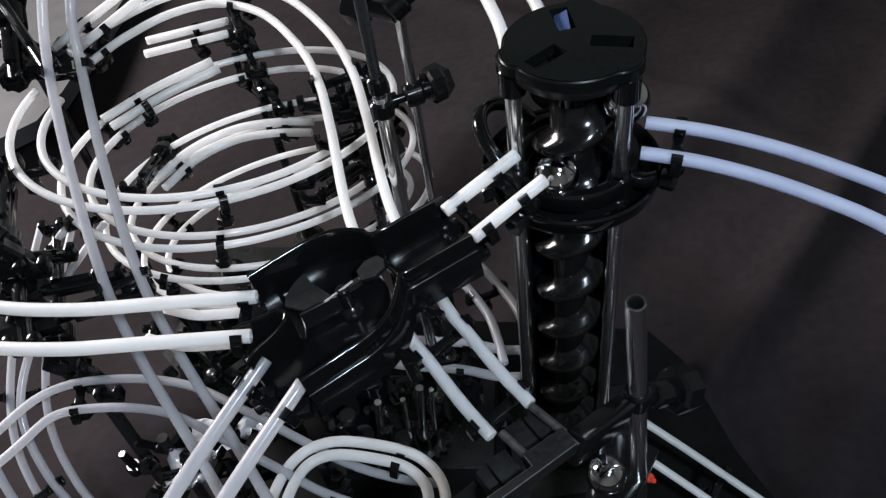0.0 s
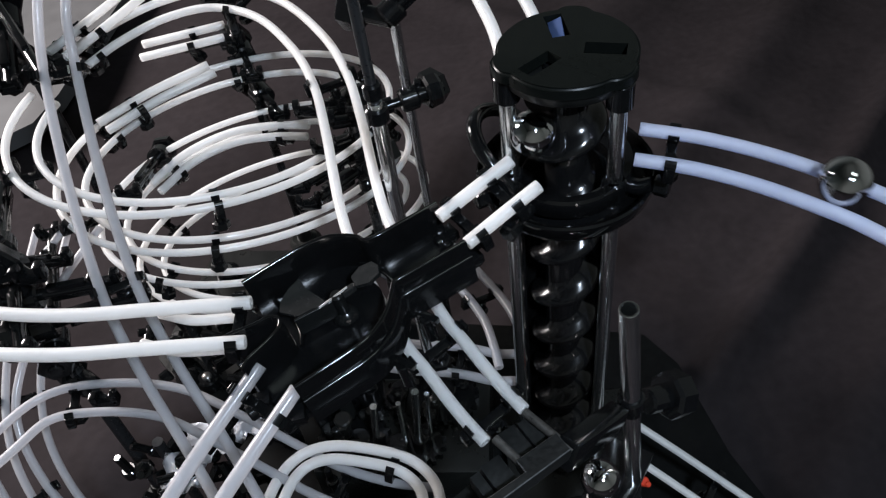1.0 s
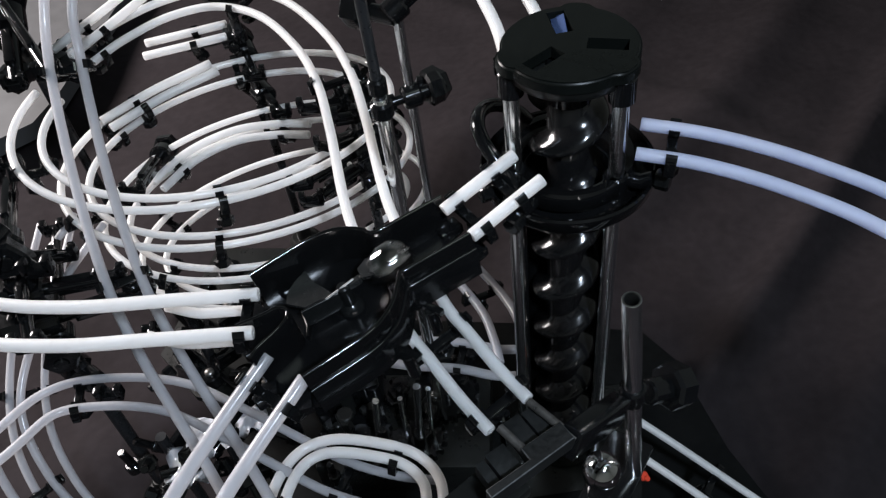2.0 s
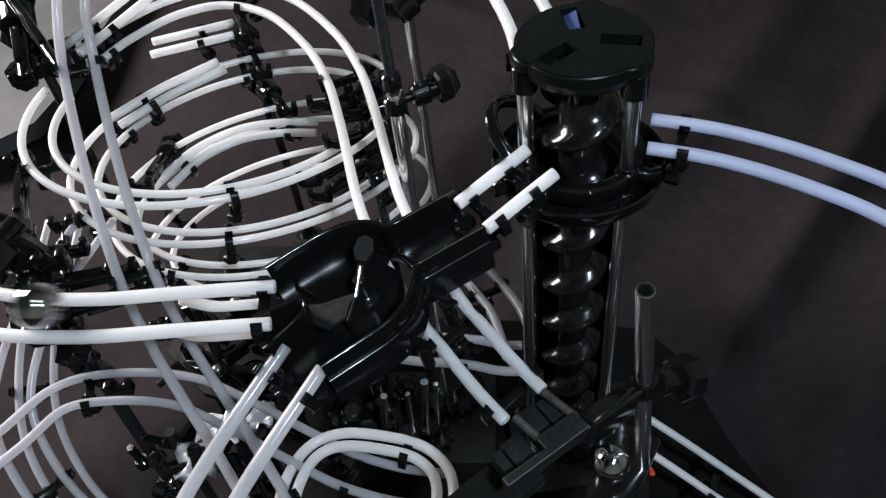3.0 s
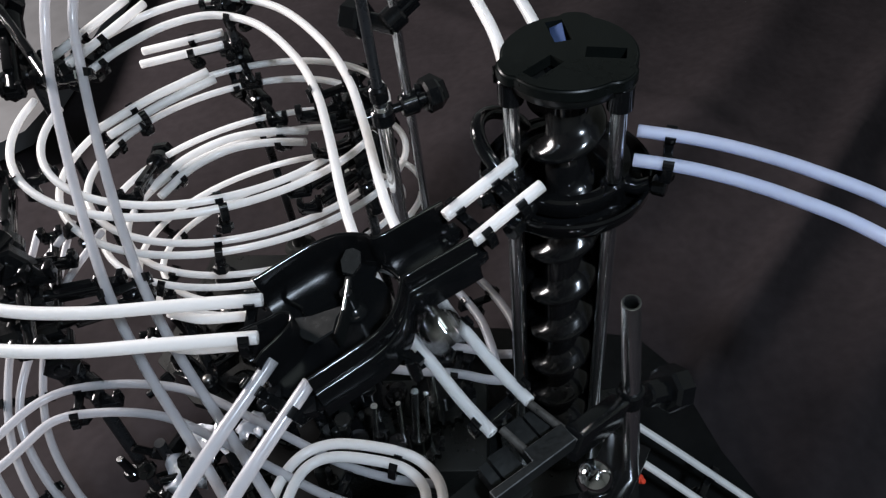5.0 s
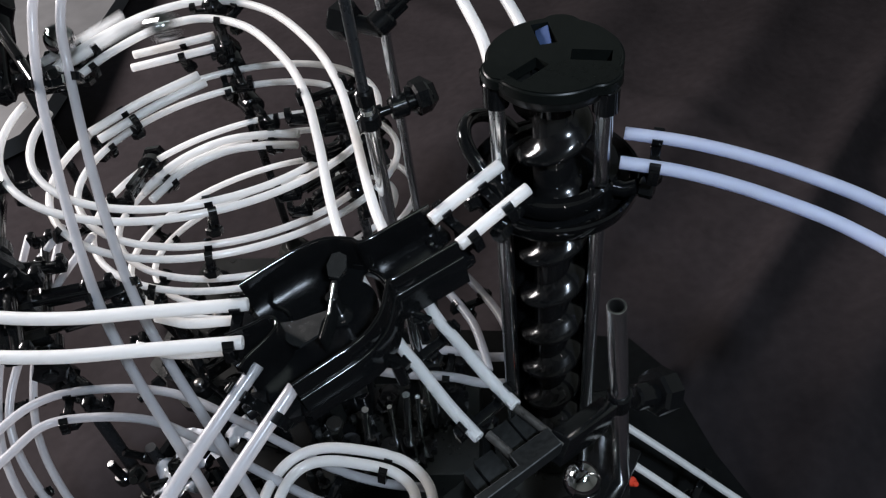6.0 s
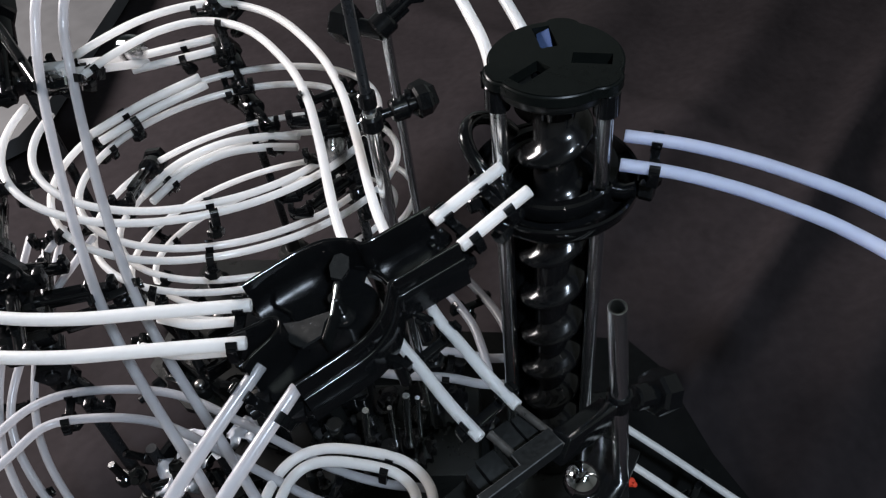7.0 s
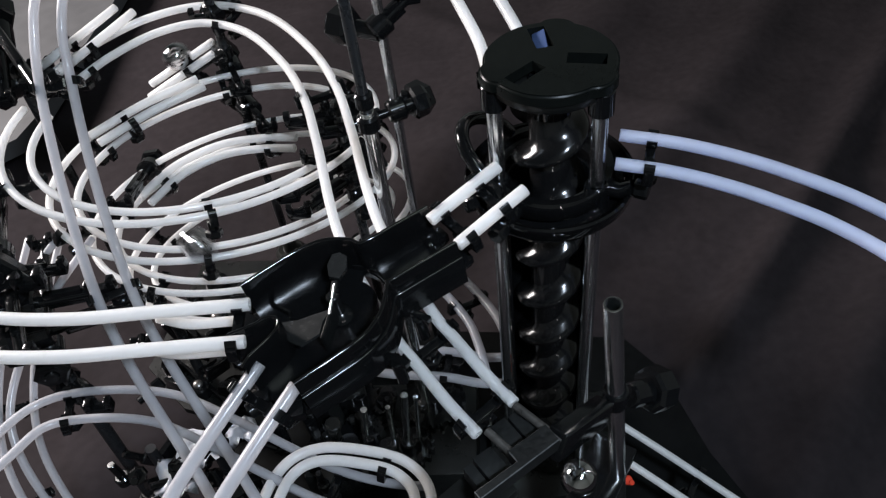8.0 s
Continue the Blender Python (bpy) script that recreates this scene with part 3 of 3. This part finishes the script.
def build_supports():
    pole("leaning hollow steel pole beside the launcher", (17, -49, 0), (1.5, -54.8, 168), 2.4, STEEL, (0.745,))
    pole("steel tube with a black collar behind the switch", (-46.5, 17, 0), (-47.9, 15.1, 182), 2.1, STEEL, (0.965,))
    pole("thin black rod standing in a steel tube", (-47.9, 15.1, 182), (-48.5, 14, 246), 1.5, BLUED, (0.02,), False, False)
    pole("tall greyish steel rod behind the switch", (-37, 61, 0), (-40.5, 64, 232), 1.7, STEEL, (0.62, 0.76), False)
    pole("dark rod carrying the level rails", (-169, 13, 0), (-168, 17, 158), 2.5, BLUED, (0.88, 0.95), False)
    pole("dark rod behind the spiral", (-108, 152, 0), (-108, 150, 158), 2.1, BLUED, (0.8,), False)
    pole("dark rod at the far side of the spiral", (-188, 130, 0), (-190, 138, 205), 2.1, BLUED, (0.7, 0.86), False)
    pole("dark rod inside the spiral's rim", (-60, 78, 0), (-61, 75, 141), 2.1, BLUED, (0.7, 0.85, 0.93), False)
    arm((-39, 62, 147.5), (-62, 57, 146))
    arm((-39, 62, 147), (-32, 67, 146), False, big=0.8)
    knob_bolt((-31, 68, 146), (-39, 62, 147), 1.25)
    arm((-40, 63, 180), (-30, 66, 186), False)
    knob_bolt((-52, 72, 177), (-40, 63, 177), 1.25)
    arm((-108, 150, 148), (-112, 145, 149), True, big=1.1)
    arm((-108, 150, 121), (-103, 133, 119), True, big=1.25)
    arm((-106, 151, 98), (-97, 134, 97), True, big=1.25)
    arm((-61, 75, 139), (-74, 67, 145), True, big=1.2)
    arm((-61, 75, 140), (-55, 84, 139), False, big=1.2)
    arm((-60, 76, 124), (-72, 68, 127), True)
    arm((-60, 78, 108), (-81, 57.5, 111), True, big=1.25)
    arm((-62, 74, 118), (-83, 56, 121), True, big=1.1)
    knob_bolt((-167.5, 2, 157), (-163, 16, 156), 1.45)
    arm((-165, 17, 150), (-183, 71, 137), True, big=1.15)
    arm((-165, 15, 150), (-152, 3, 150), True)
    arm((-165, 15, 130), (-141, 16, 130), True, big=1.1)
    arm((-166, 14, 138), (-151, -21, 146), True, big=1.1)
    arm((-166, 13, 118), (-137, 20, 117), True, big=1.2)
    arm((-165, 16, 142), (-160, 31, 128), False, big=1.1)
    arm((-166, 13, 110), (-178, 64, 111), True, big=1.1)
    arm((-166, 12, 86), (-157, 3, 86), True)
    arm((-189, 136, 172), (-156, 75, 169), True, big=1.1)
    arm((-188, 132, 148), (-172, 118, 142), True, big=1.1)
    arm((-189, 134, 160), (-183, 103, 150), True, big=1.6)
    arm((-189, 132, 140), (-176, 130, 146), True, big=1.2)
    arm((-150, 120, 96), (-150, 78, 112), True, big=1.1)


def knob_bolt(at, to, big=1.0):
    """A hexagonal clamp knob on its bolt."""
    ob = thing("screw_clamp", "hexagonal black plastic screw clamp on a rod", "screw clamp", group="screw clamps")
    m = toward(at, to)
    bm = bmesh.new()
    drum(bm, 5.2 * big, 6 * big, m @ Matrix.Translation((0, 0, -3 * big)), 6, 1.0)
    part("grip", bm, BLACK, ob, "", 25)
    bm = bmesh.new()
    drum(bm, 2.3 * big, (Vector(to) - Vector(at)).length, m, 14, 0.4)
    part("bolt", bm, BLACK, ob)
    return ob


# ---- the launcher ----
def build_launcher():
    ob = thing("ball_launcher", "worn black plastic ball launcher with a kicking bar", "ball launcher")
    u = Vector((20.0, 9.8, 0)).normalized()
    v = Vector((-u.y, u.x, 0))
    m = Matrix((u, v, Vector((0, 0, 1)))).transposed().to_4x4()
    m.translation = (-25.6, -78.2, 144)
    # kicking bar, in its own space so that it can swing
    bm = bmesh.new()
    plate(bm, [(-12.1, -0.5), (11.8, 0.3), (11.8, 5.6), (0.2, 5.4), (0.2, 2.0), (-12.1, 1.8)], -4.6, 0)
    worn = bmesh.ops.bevel(bm, geom=[e for e in bm.edges if e.is_manifold and e.calc_face_angle(0) > 0.5], offset=0.00022, segments=1, affect="EDGES")["faces"]
    for f in worn:
        f.material_index = 1
    bar = part("kicking_bar", bm, WORN, ob, "worn black kicking bar with scuffed edges", 30)
    bar.data.materials.append(SCUFF)
    bar.matrix_basis = Matrix.Translation(m.translation * MM) @ m.to_3x3().to_4x4()
    for x0, x1, y0, y1, z in ((-9.6, -6.9, 2.6, 10.2, -7.0), (-6.5, -1.0, 2.6, 10.6, -6.2), (1.6, 6.6, 6.0, 15.0, -6.4), (7.0, 11.4, 6.0, 14.4, -6.0)):
        bm = bmesh.new()
        box(bm, (x1 - x0, y1 - y0, 5.0), m @ Matrix.Translation(((x0 + x1) / 2, (y0 + y1) / 2, z)), 0.3)
        part("floor_block", bm, WORN, ob)
    for a, b in (((-31.5, -66.5, 143), (-24.5, -76, 141.5)), ((-23.5, -60.8, 143), (-14.5, -72, 141.5))):
        part("guide_rod", sweep(bmesh.new(), [a, Vector(a).lerp(Vector(b), 0.5), b], 1.1, 10), GUIDE, ob, "dull metal guide rod")
    bm = bmesh.new()
    p, q = Vector((-17, -72.5, 141)), Vector((2.2, -55.5, 125.5))
    box(bm, (5.5, 8, (q - p).length - 4), toward(p, q) @ Matrix.Translation((0, 0, (q - p).length / 2 - 1)), 0.8)
    part("bracket", bm, BLACK, ob)
    bm = bmesh.new()
    drum(bm, 3.3, 3.2, pose(5.2, -53.4, 123), 18, 0.5)
    part("pole_collar", bm, BLACK, ob)
    bm = bmesh.new()
    box(bm, (30, 12, 4), Matrix.Translation((-42, -79, 128)) @ pose(0, 0, 0, 0, 0, 32), 0.6)
    part("side_plate", bm, MATT, ob)
    bm = bmesh.new()
    box(bm, (14, 44, 3), Matrix.Translation((-1, -58, 77)) @ pose(0, 0, 0, 6, 0, -38), 0.6)
    part("ball_channel", bm, BLACK, ob)
    # clamp knob behind the pole
    bm = bmesh.new()
    k = toward((22, -47, 117), (7, -52.5, 124))
    drum(bm, 6.6, 7, k, 8, 1.0)
    drum(bm, 3.6, 14, k, 12, 0.6)
    part("clamp_grip", bm, BLACK, ob, "", 25)
    bm = bmesh.new()
    drum(bm, 1.9, 5.2, Matrix.Translation((25, -22.5, 15)) @ pose(0, 0, 0, 30, 20, 0), 10, 0.5)
    drum(bm, 1.1, 8, Matrix.Translation((25, -22.5, 13)) @ pose(0, 0, 0, 30, 20, 0), 10, 0.3)
    tagged(part("plug", bm, RED), "small red plastic plug on the floor board", "plug")
    return bar


# ---- seesaws ----
def seesaw(label, length, gap, m):
    ob = thing("seesaw_rail", label, "seesaw rail", m, group="tipping rails")
    for s in (-1, 1):
        part("hose", sweep(bmesh.new(), [(2, s * gap / 2, 0), (length / 2, s * gap / 2, 0), (length, s * gap / 2, 0)], TUBE_R, 14, 0.75), TUBE, ob)
    for x in (0.42,):
        bm = bmesh.new()
        tie_mesh(bm, Vector((x * length, 0, 0)), Vector((1, 0, 0)), Vector((0, 1, 0)), Vector((0, 0, 1)), gap)
        part("tie", bm, BLACK, ob)
    bm = bmesh.new()
    box(bm, (length * 0.55, 2.6, 2.2), pose(length * 0.28, 0, -4.2), 0.4)
    box(bm, (7, gap + 4, 4), pose(1, 0, -3), 0.6)
    part("rocker_beam", bm, BLACK, ob)
    bm = bmesh.new()
    drum(bm, 2.2, gap + 10, pose(0, (gap + 10) / 2, -4, 90, 0, 0), 14, 0.4)
    part("axle", bm, BLACK, ob)
    return ob


def steel_ball(m):
    bm = bmesh.new()
    bmesh.ops.create_uvsphere(bm, u_segments=48, v_segments=28, radius=5.9 * MM)
    ob = part("steel_ball", bm, CHROME, None, smooth=180)
    ob.matrix_basis = m
    return tagged(ob, "polished chrome steel ball running on the rails", "steel ball", "steel balls")


# ---- the black floor board and its clutter ----
def build_base():
    bm = bmesh.new()
    plate(bm, [(-150, -30), (-92, -62), (40, -90), (84, -58), (73, -33), (66.5, -12), (60, 34), (50, 52), (20, 62), (-60, 82), (-128, 60)], -3, 4)
    tagged(part("floor_board", bm, FELT, smooth=15), "matt black board under the machine", "board")
    rnd = random.Random(7)
    drive = thing("gear_drive", "black plastic gear drive with pegs and bolts", "gear drive")
    bm = bmesh.new()
    box(bm, (70, 44, 20), Matrix.Translation((-62, 14, 14)) @ pose(0, 0, 0, 0, 0, -10), 2)
    part("case", bm, MATT, drive)
    for x, y, z, r in ((-80, 6, 24, 13), (-56, 2, 24, 10), (-44, 22, 24, 14), (-74, 28, 24, 9)):
        bm = bmesh.new()
        n = int(r * 1.6)
        teeth = []
        for k in range(n):
            for d, rr in ((0, r), (0.3, r), (0.42, r - 1.6), (0.88, r - 1.6)):
                a = 2 * math.pi * (k + d) / n
                teeth.append((x + rr * math.cos(a), y + rr * math.sin(a)))
        plate(bm, teeth, z, z + 3.4)
        drum(bm, r * 0.35, 6, pose(x, y, z + 2), 18, 0.5)
        part("gear", bm, BLACK, drive)
    for k in range(34):
        x, y = rnd.uniform(-98, -30), rnd.uniform(-16, 36)
        h = rnd.uniform(6, 24)
        bm = bmesh.new()
        drum(bm, rnd.uniform(1.2, 2.6), h, pose(x, y, 22, rnd.uniform(-12, 12), rnd.uniform(-12, 12), 0), rnd.choice((6, 12)), 0.4)
        drum(bm, rnd.uniform(2.2, 4.2), 3, pose(x, y, 22 + h * rnd.uniform(0.4, 0.9)), rnd.choice((6, 8, 14)), 0.5)
        part("peg", bm, rnd.choice((BLACK, GLOSS, MATT)), drive)
    for p, q, r in (((-73, 0, 30), (-69, -3, 66), 1.3), ((-57, 2, 26), (-54, 3, 62), 1.5), ((-52, 4, 26), (-50, 4, 58), 1.0), ((-62, 4, 26), (-61, 3, 56), 1.0)):
        part("pin", sweep(bmesh.new(), [p, Vector(p).lerp(Vector(q), 0.5), q], r, 10), STEEL, drive, "small steel pin")
    # the junction at the foot of the dark rod
    for c, n, seed in (((-128, 2, 30), 16, 3), ((-150, 2, 36), 12, 5), ((-108, 20, 40), 14, 9), ((-136, 40, 60), 12, 11)):
        rnd = random.Random(seed)
        j = thing("clamp_cluster", "cluster of black plastic clamps and bolts", "clamp cluster", group="clamp clusters")
        bm = bmesh.new()
        sweep(bm, [(c[0], c[1], 0), (c[0], c[1], c[2]), (c[0], c[1], c[2] + 22)], 2.1, 12)
        part("post", bm, BLUED, j)
        for k in range(n):
            p = Vector(c) + Vector((rnd.uniform(-15, 15), rnd.uniform(-12, 12), rnd.uniform(-14, 18)))
            d = Vector((rnd.uniform(-1, 1), rnd.uniform(-1, 1), rnd.uniform(-0.5, 0.8)))
            bm = bmesh.new()
            mm = toward(p, p + d)
            if k % 3:
                drum(bm, rnd.uniform(2.4, 5), rnd.uniform(3, 6), mm, rnd.choice((6, 8, 16)), 0.6)
                drum(bm, 1.6, rnd.uniform(8, 14), mm, 10, 0.3)
            else:
                box(bm, (rnd.uniform(3, 5), rnd.uniform(4, 8), rnd.uniform(8, 16)), mm, 0.6)
            part("clamp", bm, rnd.choice((BLACK, GLOSS, BLACK)), j, "", 30)
    deck = thing("base_deck", "dark plastic base deck with round bosses and screws", "base deck")
    edge = [(-140, 108), (-94, 98), (-72, 62), (-70, 20), (-112, 10), (-143, 26), (-160, 50)]
    bm = bmesh.new()
    plate(bm, edge, 43, 46)
    part("panel", bm, MATT, deck, "", 20)
    for x, y in ((-132, 98), (-94, 88), (-78, 30), (-146, 44)):
        part("leg", sweep(bmesh.new(), [(x, y, -4), (x, y, 20), (x, y, 44)], 2.4, 12), BLACK, deck)
    for x, y, r, h in ((-118, 82, 6.2, 5), (-100, 80, 4.4, 9), (-84, 66, 6.6, 4), (-92, 50, 5.0, 8), (-112, 62, 7.0, 3.4), (-130, 66, 5.2, 7), (-104, 44, 4.2, 11), (-126, 50, 4.6, 5), (-82, 52, 3.6, 9), (-98, 66, 3.4, 12), (-132, 90, 5.6, 5), (-144, 60, 6.0, 4), (-148, 44, 3.8, 9), (-136, 32, 4.6, 6), (-122, 30, 6.4, 4), (-112, 20, 3.6, 10), (-96, 24, 5.2, 5), (-82, 26, 4.0, 8), (-140, 78, 3.4, 10)):
        bm = bmesh.new()
        drum(bm, r, h, pose(x, y, 45.8), 24, 0.6, r * 0.92)
        boss = part("boss", bm, BLACK, deck)
        bm = bmesh.new()
        lathe(bm, [(r * 0.42, 45.8 + h - 0.2), (r * 0.42, 46.8 + h), (r * 0.3, 47.4 + h), (0, 47.6 + h)], Matrix.Translation((x, y, 0)), 14)
        part("screw_head", bm, GUIDE, boss, "small dull metal screw head")
    for a, b in (((-140, 56), (-92, 88)), ((-128, 40), (-84, 62)), ((-112, 92), (-96, 40)), ((-150, 52), (-118, 16)), ((-116, 28), (-78, 24))):
        c = (Vector(a) + Vector(b)) / 2
        d = Vector(b) - Vector(a)
        bm = bmesh.new()
        box(bm, (d.length * 0.8, 1.8, 4.0), Matrix.Translation((c.x, c.y, 47.9)) @ Matrix.Rotation(math.atan2(d.y, d.x), 4, "Z"), 0.3)
        part("rib", bm, BLACK, deck)
    film = thing("plastic_film", "crumpled shiny pale plastic film among the clamps", "plastic film")
    for k, (cx, cy, cz, w) in enumerate(((-132, 0, 57, 15), (-140, -9, 54, 16), (-117, 3, 58, 11))):
        rnd = random.Random(40 + k)
        bm = bmesh.new()
        grid = [[bm.verts.new((MM * (cx + w * (i / 7 - 0.5) + rnd.uniform(-0.6, 0.6)), MM * (cy + w * (j / 7 - 0.5) + rnd.uniform(-0.6, 0.6)), MM * (cz + rnd.uniform(-1.6, 1.6) + 3 * math.sin(i * 1.3 + k) * math.cos(j * 1.1)))) for j in range(8)] for i in range(8)]
        faces = [bm.faces.new((grid[i][j], grid[i + 1][j], grid[i + 1][j + 1], grid[i][j + 1])) for i in range(7) for j in range(7)]
        bmesh.ops.solidify(bm, geom=faces, thickness=0.4 * MM)
        part("flap", bm, FOIL, film, "", 180)
    # pale sheet lying far behind
    bm = bmesh.new()
    plate(bm, [(-420, 640), (-235, 560), (-250, 470), (-268, 382), (-279, 326), (-290, 296), (-330, 270), (-430, 300)], -6, 6)
    tagged(part("paper_sheet", bm, PALE), "pale grey sheet lying on the dark cloth", "sheet")


build_ground()
build_room()
build_base()
build_rails()
build_supports()
LIFT = build_lift()
SWITCH, GATE = build_switch()
BAR = build_launcher()
SEESAW_HIGH = seesaw("upper tipping rail of two short milky hoses", 45, 10.5, pose(-0.171, 0.119, 0.150, 0, -4, 52.8))
SEESAW_LOW = seesaw("lower tipping rail of two short milky hoses", 38, 10.5, pose(-0.111, 0.152, 0.132, 0, 3.4, 183.4))


# ---- what moves ----
def on(line, f):
    """The centre of a ball on a rail, at a share of its length."""
    x = min(max(f, 0), 1) * (len(line) - 1)
    i = min(int(x), len(line) - 2)
    q = Vector(line[i]).lerp(Vector(line[i + 1]), x - i)
    return Matrix.Translation((q + Vector((0, 0, 4.7))) * MM)


def at(x, y, z):
    return Matrix.Translation(V((x, y, z)))


def motions():
    screw = next(o for o in LIFT.children if o.name.startswith("screw"))
    walk(screw, [(k * 0.2, pose(0, 0, 0, 0, 0, SCREW_PHASE - 72 * k)) for k in range(41)])
    # the flip gate
    g = lambda a: pose(0.0012, -0.0023, 0, 0, 0, a)
    walk(GATE, [(0.0, g(0)), (2.05, g(0)), (2.2, g(30)), (2.32, g(55)), (2.45, g(52)), (8.0, g(52))])
    # the kicking bar
    b0 = BAR.matrix_basis.copy()
    k = lambda dx, dy, dz, a: b0 @ pose(dx * MM, dy * MM, dz * MM, a, 0, 0)
    walk(BAR, [(0.0, k(0, 0, 0, 0)), (4.0, k(0, 0, 0, 0)), (4.15, k(-4.5, -1, 0.5, -24)), (4.5, k(-3.5, -1, 0.5, -24)), (4.6, k(0, 0, 0, 0)), (8.0, k(0, 0, 0, 0))])
    # tipping rails
    h = lambda a: pose(-0.171, 0.119, 0.150, 0, -a, 52.8)
    walk(SEESAW_HIGH, [(0.0, h(4)), (5.9, h(4)), (6.0, h(-4)), (6.15, h(-25)), (6.25, h(-26)), (7.05, h(-26)), (7.2, h(-6)), (7.3, h(5)), (7.4, h(4)), (8.0, h(4))])
    w = lambda a: pose(-0.111, 0.152, 0.132, 0, -a, 183.4)
    walk(SEESAW_LOW, [(0.0, w(-3.4)), (7.0, w(-3.4)), (7.1, w(-13)), (7.2, w(-27)), (7.3, w(-12)), (7.4, w(-25)), (7.5, w(-26)), (8.0, w(-25))])
    # ball leaving on the right-hand rail
    rows = [(0.0, at(12.5, -4, 183)), (0.1, at(14, -6, 181.5))]
    rows += [(t, on(RIGHT, f)) for t, f in RIGHT_BALL] + [(8.0, on(RIGHT, 1))]
    walk(steel_ball(rows[0][1]), rows)
    # ball rising in the lift, through the switch, out on the level rail
    rows = [(0.0, at(-6.1, -9.0, 166)), (0.5, at(-8.8, -6.4, 173)), (1.0, at(-9.6, -5.2, 180)), (1.3, at(-10.2, -4.2, 183.5)), (1.4, at(-11, -4.6, 184)), (1.5, at(-14.7, -8.3, 181)), (1.6, at(-20.5, -12.5, 176)), (1.7, at(-26.5, -16.3, 173)), (1.85, at(-39, -21.5, 166)), (2.05, at(-54, -28, 161)), (2.25, at(-67, -32, 160)), (2.45, at(-79, -35, 164))]
    rows += [(t, on(LEFT, f)) for t, f in ((2.6, 0.06), (2.8, 0.325), (2.9, 0.40), (3.0, 0.5), (3.1, 0.62), (3.4, 0.97), (8.0, 1.0))]
    walk(steel_ball(rows[0][1]), rows)
    # ball kicked up the launch rail, round the arch and down the spiral
    rest = at(-1, -53.3, 86.4)
    rows = [(0.0, rest), (4.1, rest), (4.2, at(-1.4, -54.5, 90)), (4.3, at(-8.5, -57.5, 108)), (4.4, at(-15, -62, 130)), (4.5, at(-24, -66.5, 146.5))]
    rows += [(t, on(LAUNCH, f)) for t, f in LAUNCH_BALL] + [(t, on(HELIX, f)) for t, f in HELIX_BALL]
    walk(steel_ball(rest), rows)
    # the next ball rolling up to the launcher
    rows = [(0.0, at(16, -78, 77)), (4.3, at(16, -78, 77)), (4.45, at(6, -66, 80)), (4.6, at(2, -59, 82)), (4.7, at(0.5, -55, 83)), (4.85, at(-3.2, -51.5, 82)), (5.0, at(-2.3, -52.6, 82)), (5.2, at(-2.9, -52, 82)), (8.0, at(-2.9, -52, 82))]
    walk(steel_ball(rows[0][1]), rows)
    # ball over the tipping rails
    rows = [(0.0, on(DROP, 0.005)), (5.7, on(DROP, 0.005)), (5.95, at(-160, 120, 166)), (6.1, at(-164, 128, 154)), (6.4, at(-163, 129, 151)), (6.8, at(-155.5, 138.5, 144)), (7.0, at(-147, 149, 137.5)), (7.1, at(-135, 150, 134.5)), (7.2, at(-124, 151, 131.5)), (7.4, at(-120, 151, 134)), (7.8, at(-121, 151, 134)), (8.0, at(-129, 151, 130))]
    walk(steel_ball(rows[0][1]), rows)


SCREW_PHASE = 222.0
RIGHT_BALL = ((0.2, 0.045), (0.4, 0.18), (0.6, 0.31), (0.8, 0.445), (1.0, 0.567), (1.1, 0.612), (1.3, 0.71), (1.6, 0.86), (1.9, 1.0))
LAUNCH_BALL = ((4.6, 0.021), (4.7, 0.06), (5.0, 0.20), (5.4, 0.43), (5.8, 0.656), (6.15, 0.93))
HELIX_BALL = ((6.25, 0.0108), (6.3, 0.018), (6.4, 0.0309), (6.6, 0.0683), (6.8, 0.1072), (7.0, 0.1381), (7.3, 0.2158), (7.6, 0.2949), (8.0, 0.3955))
motions()
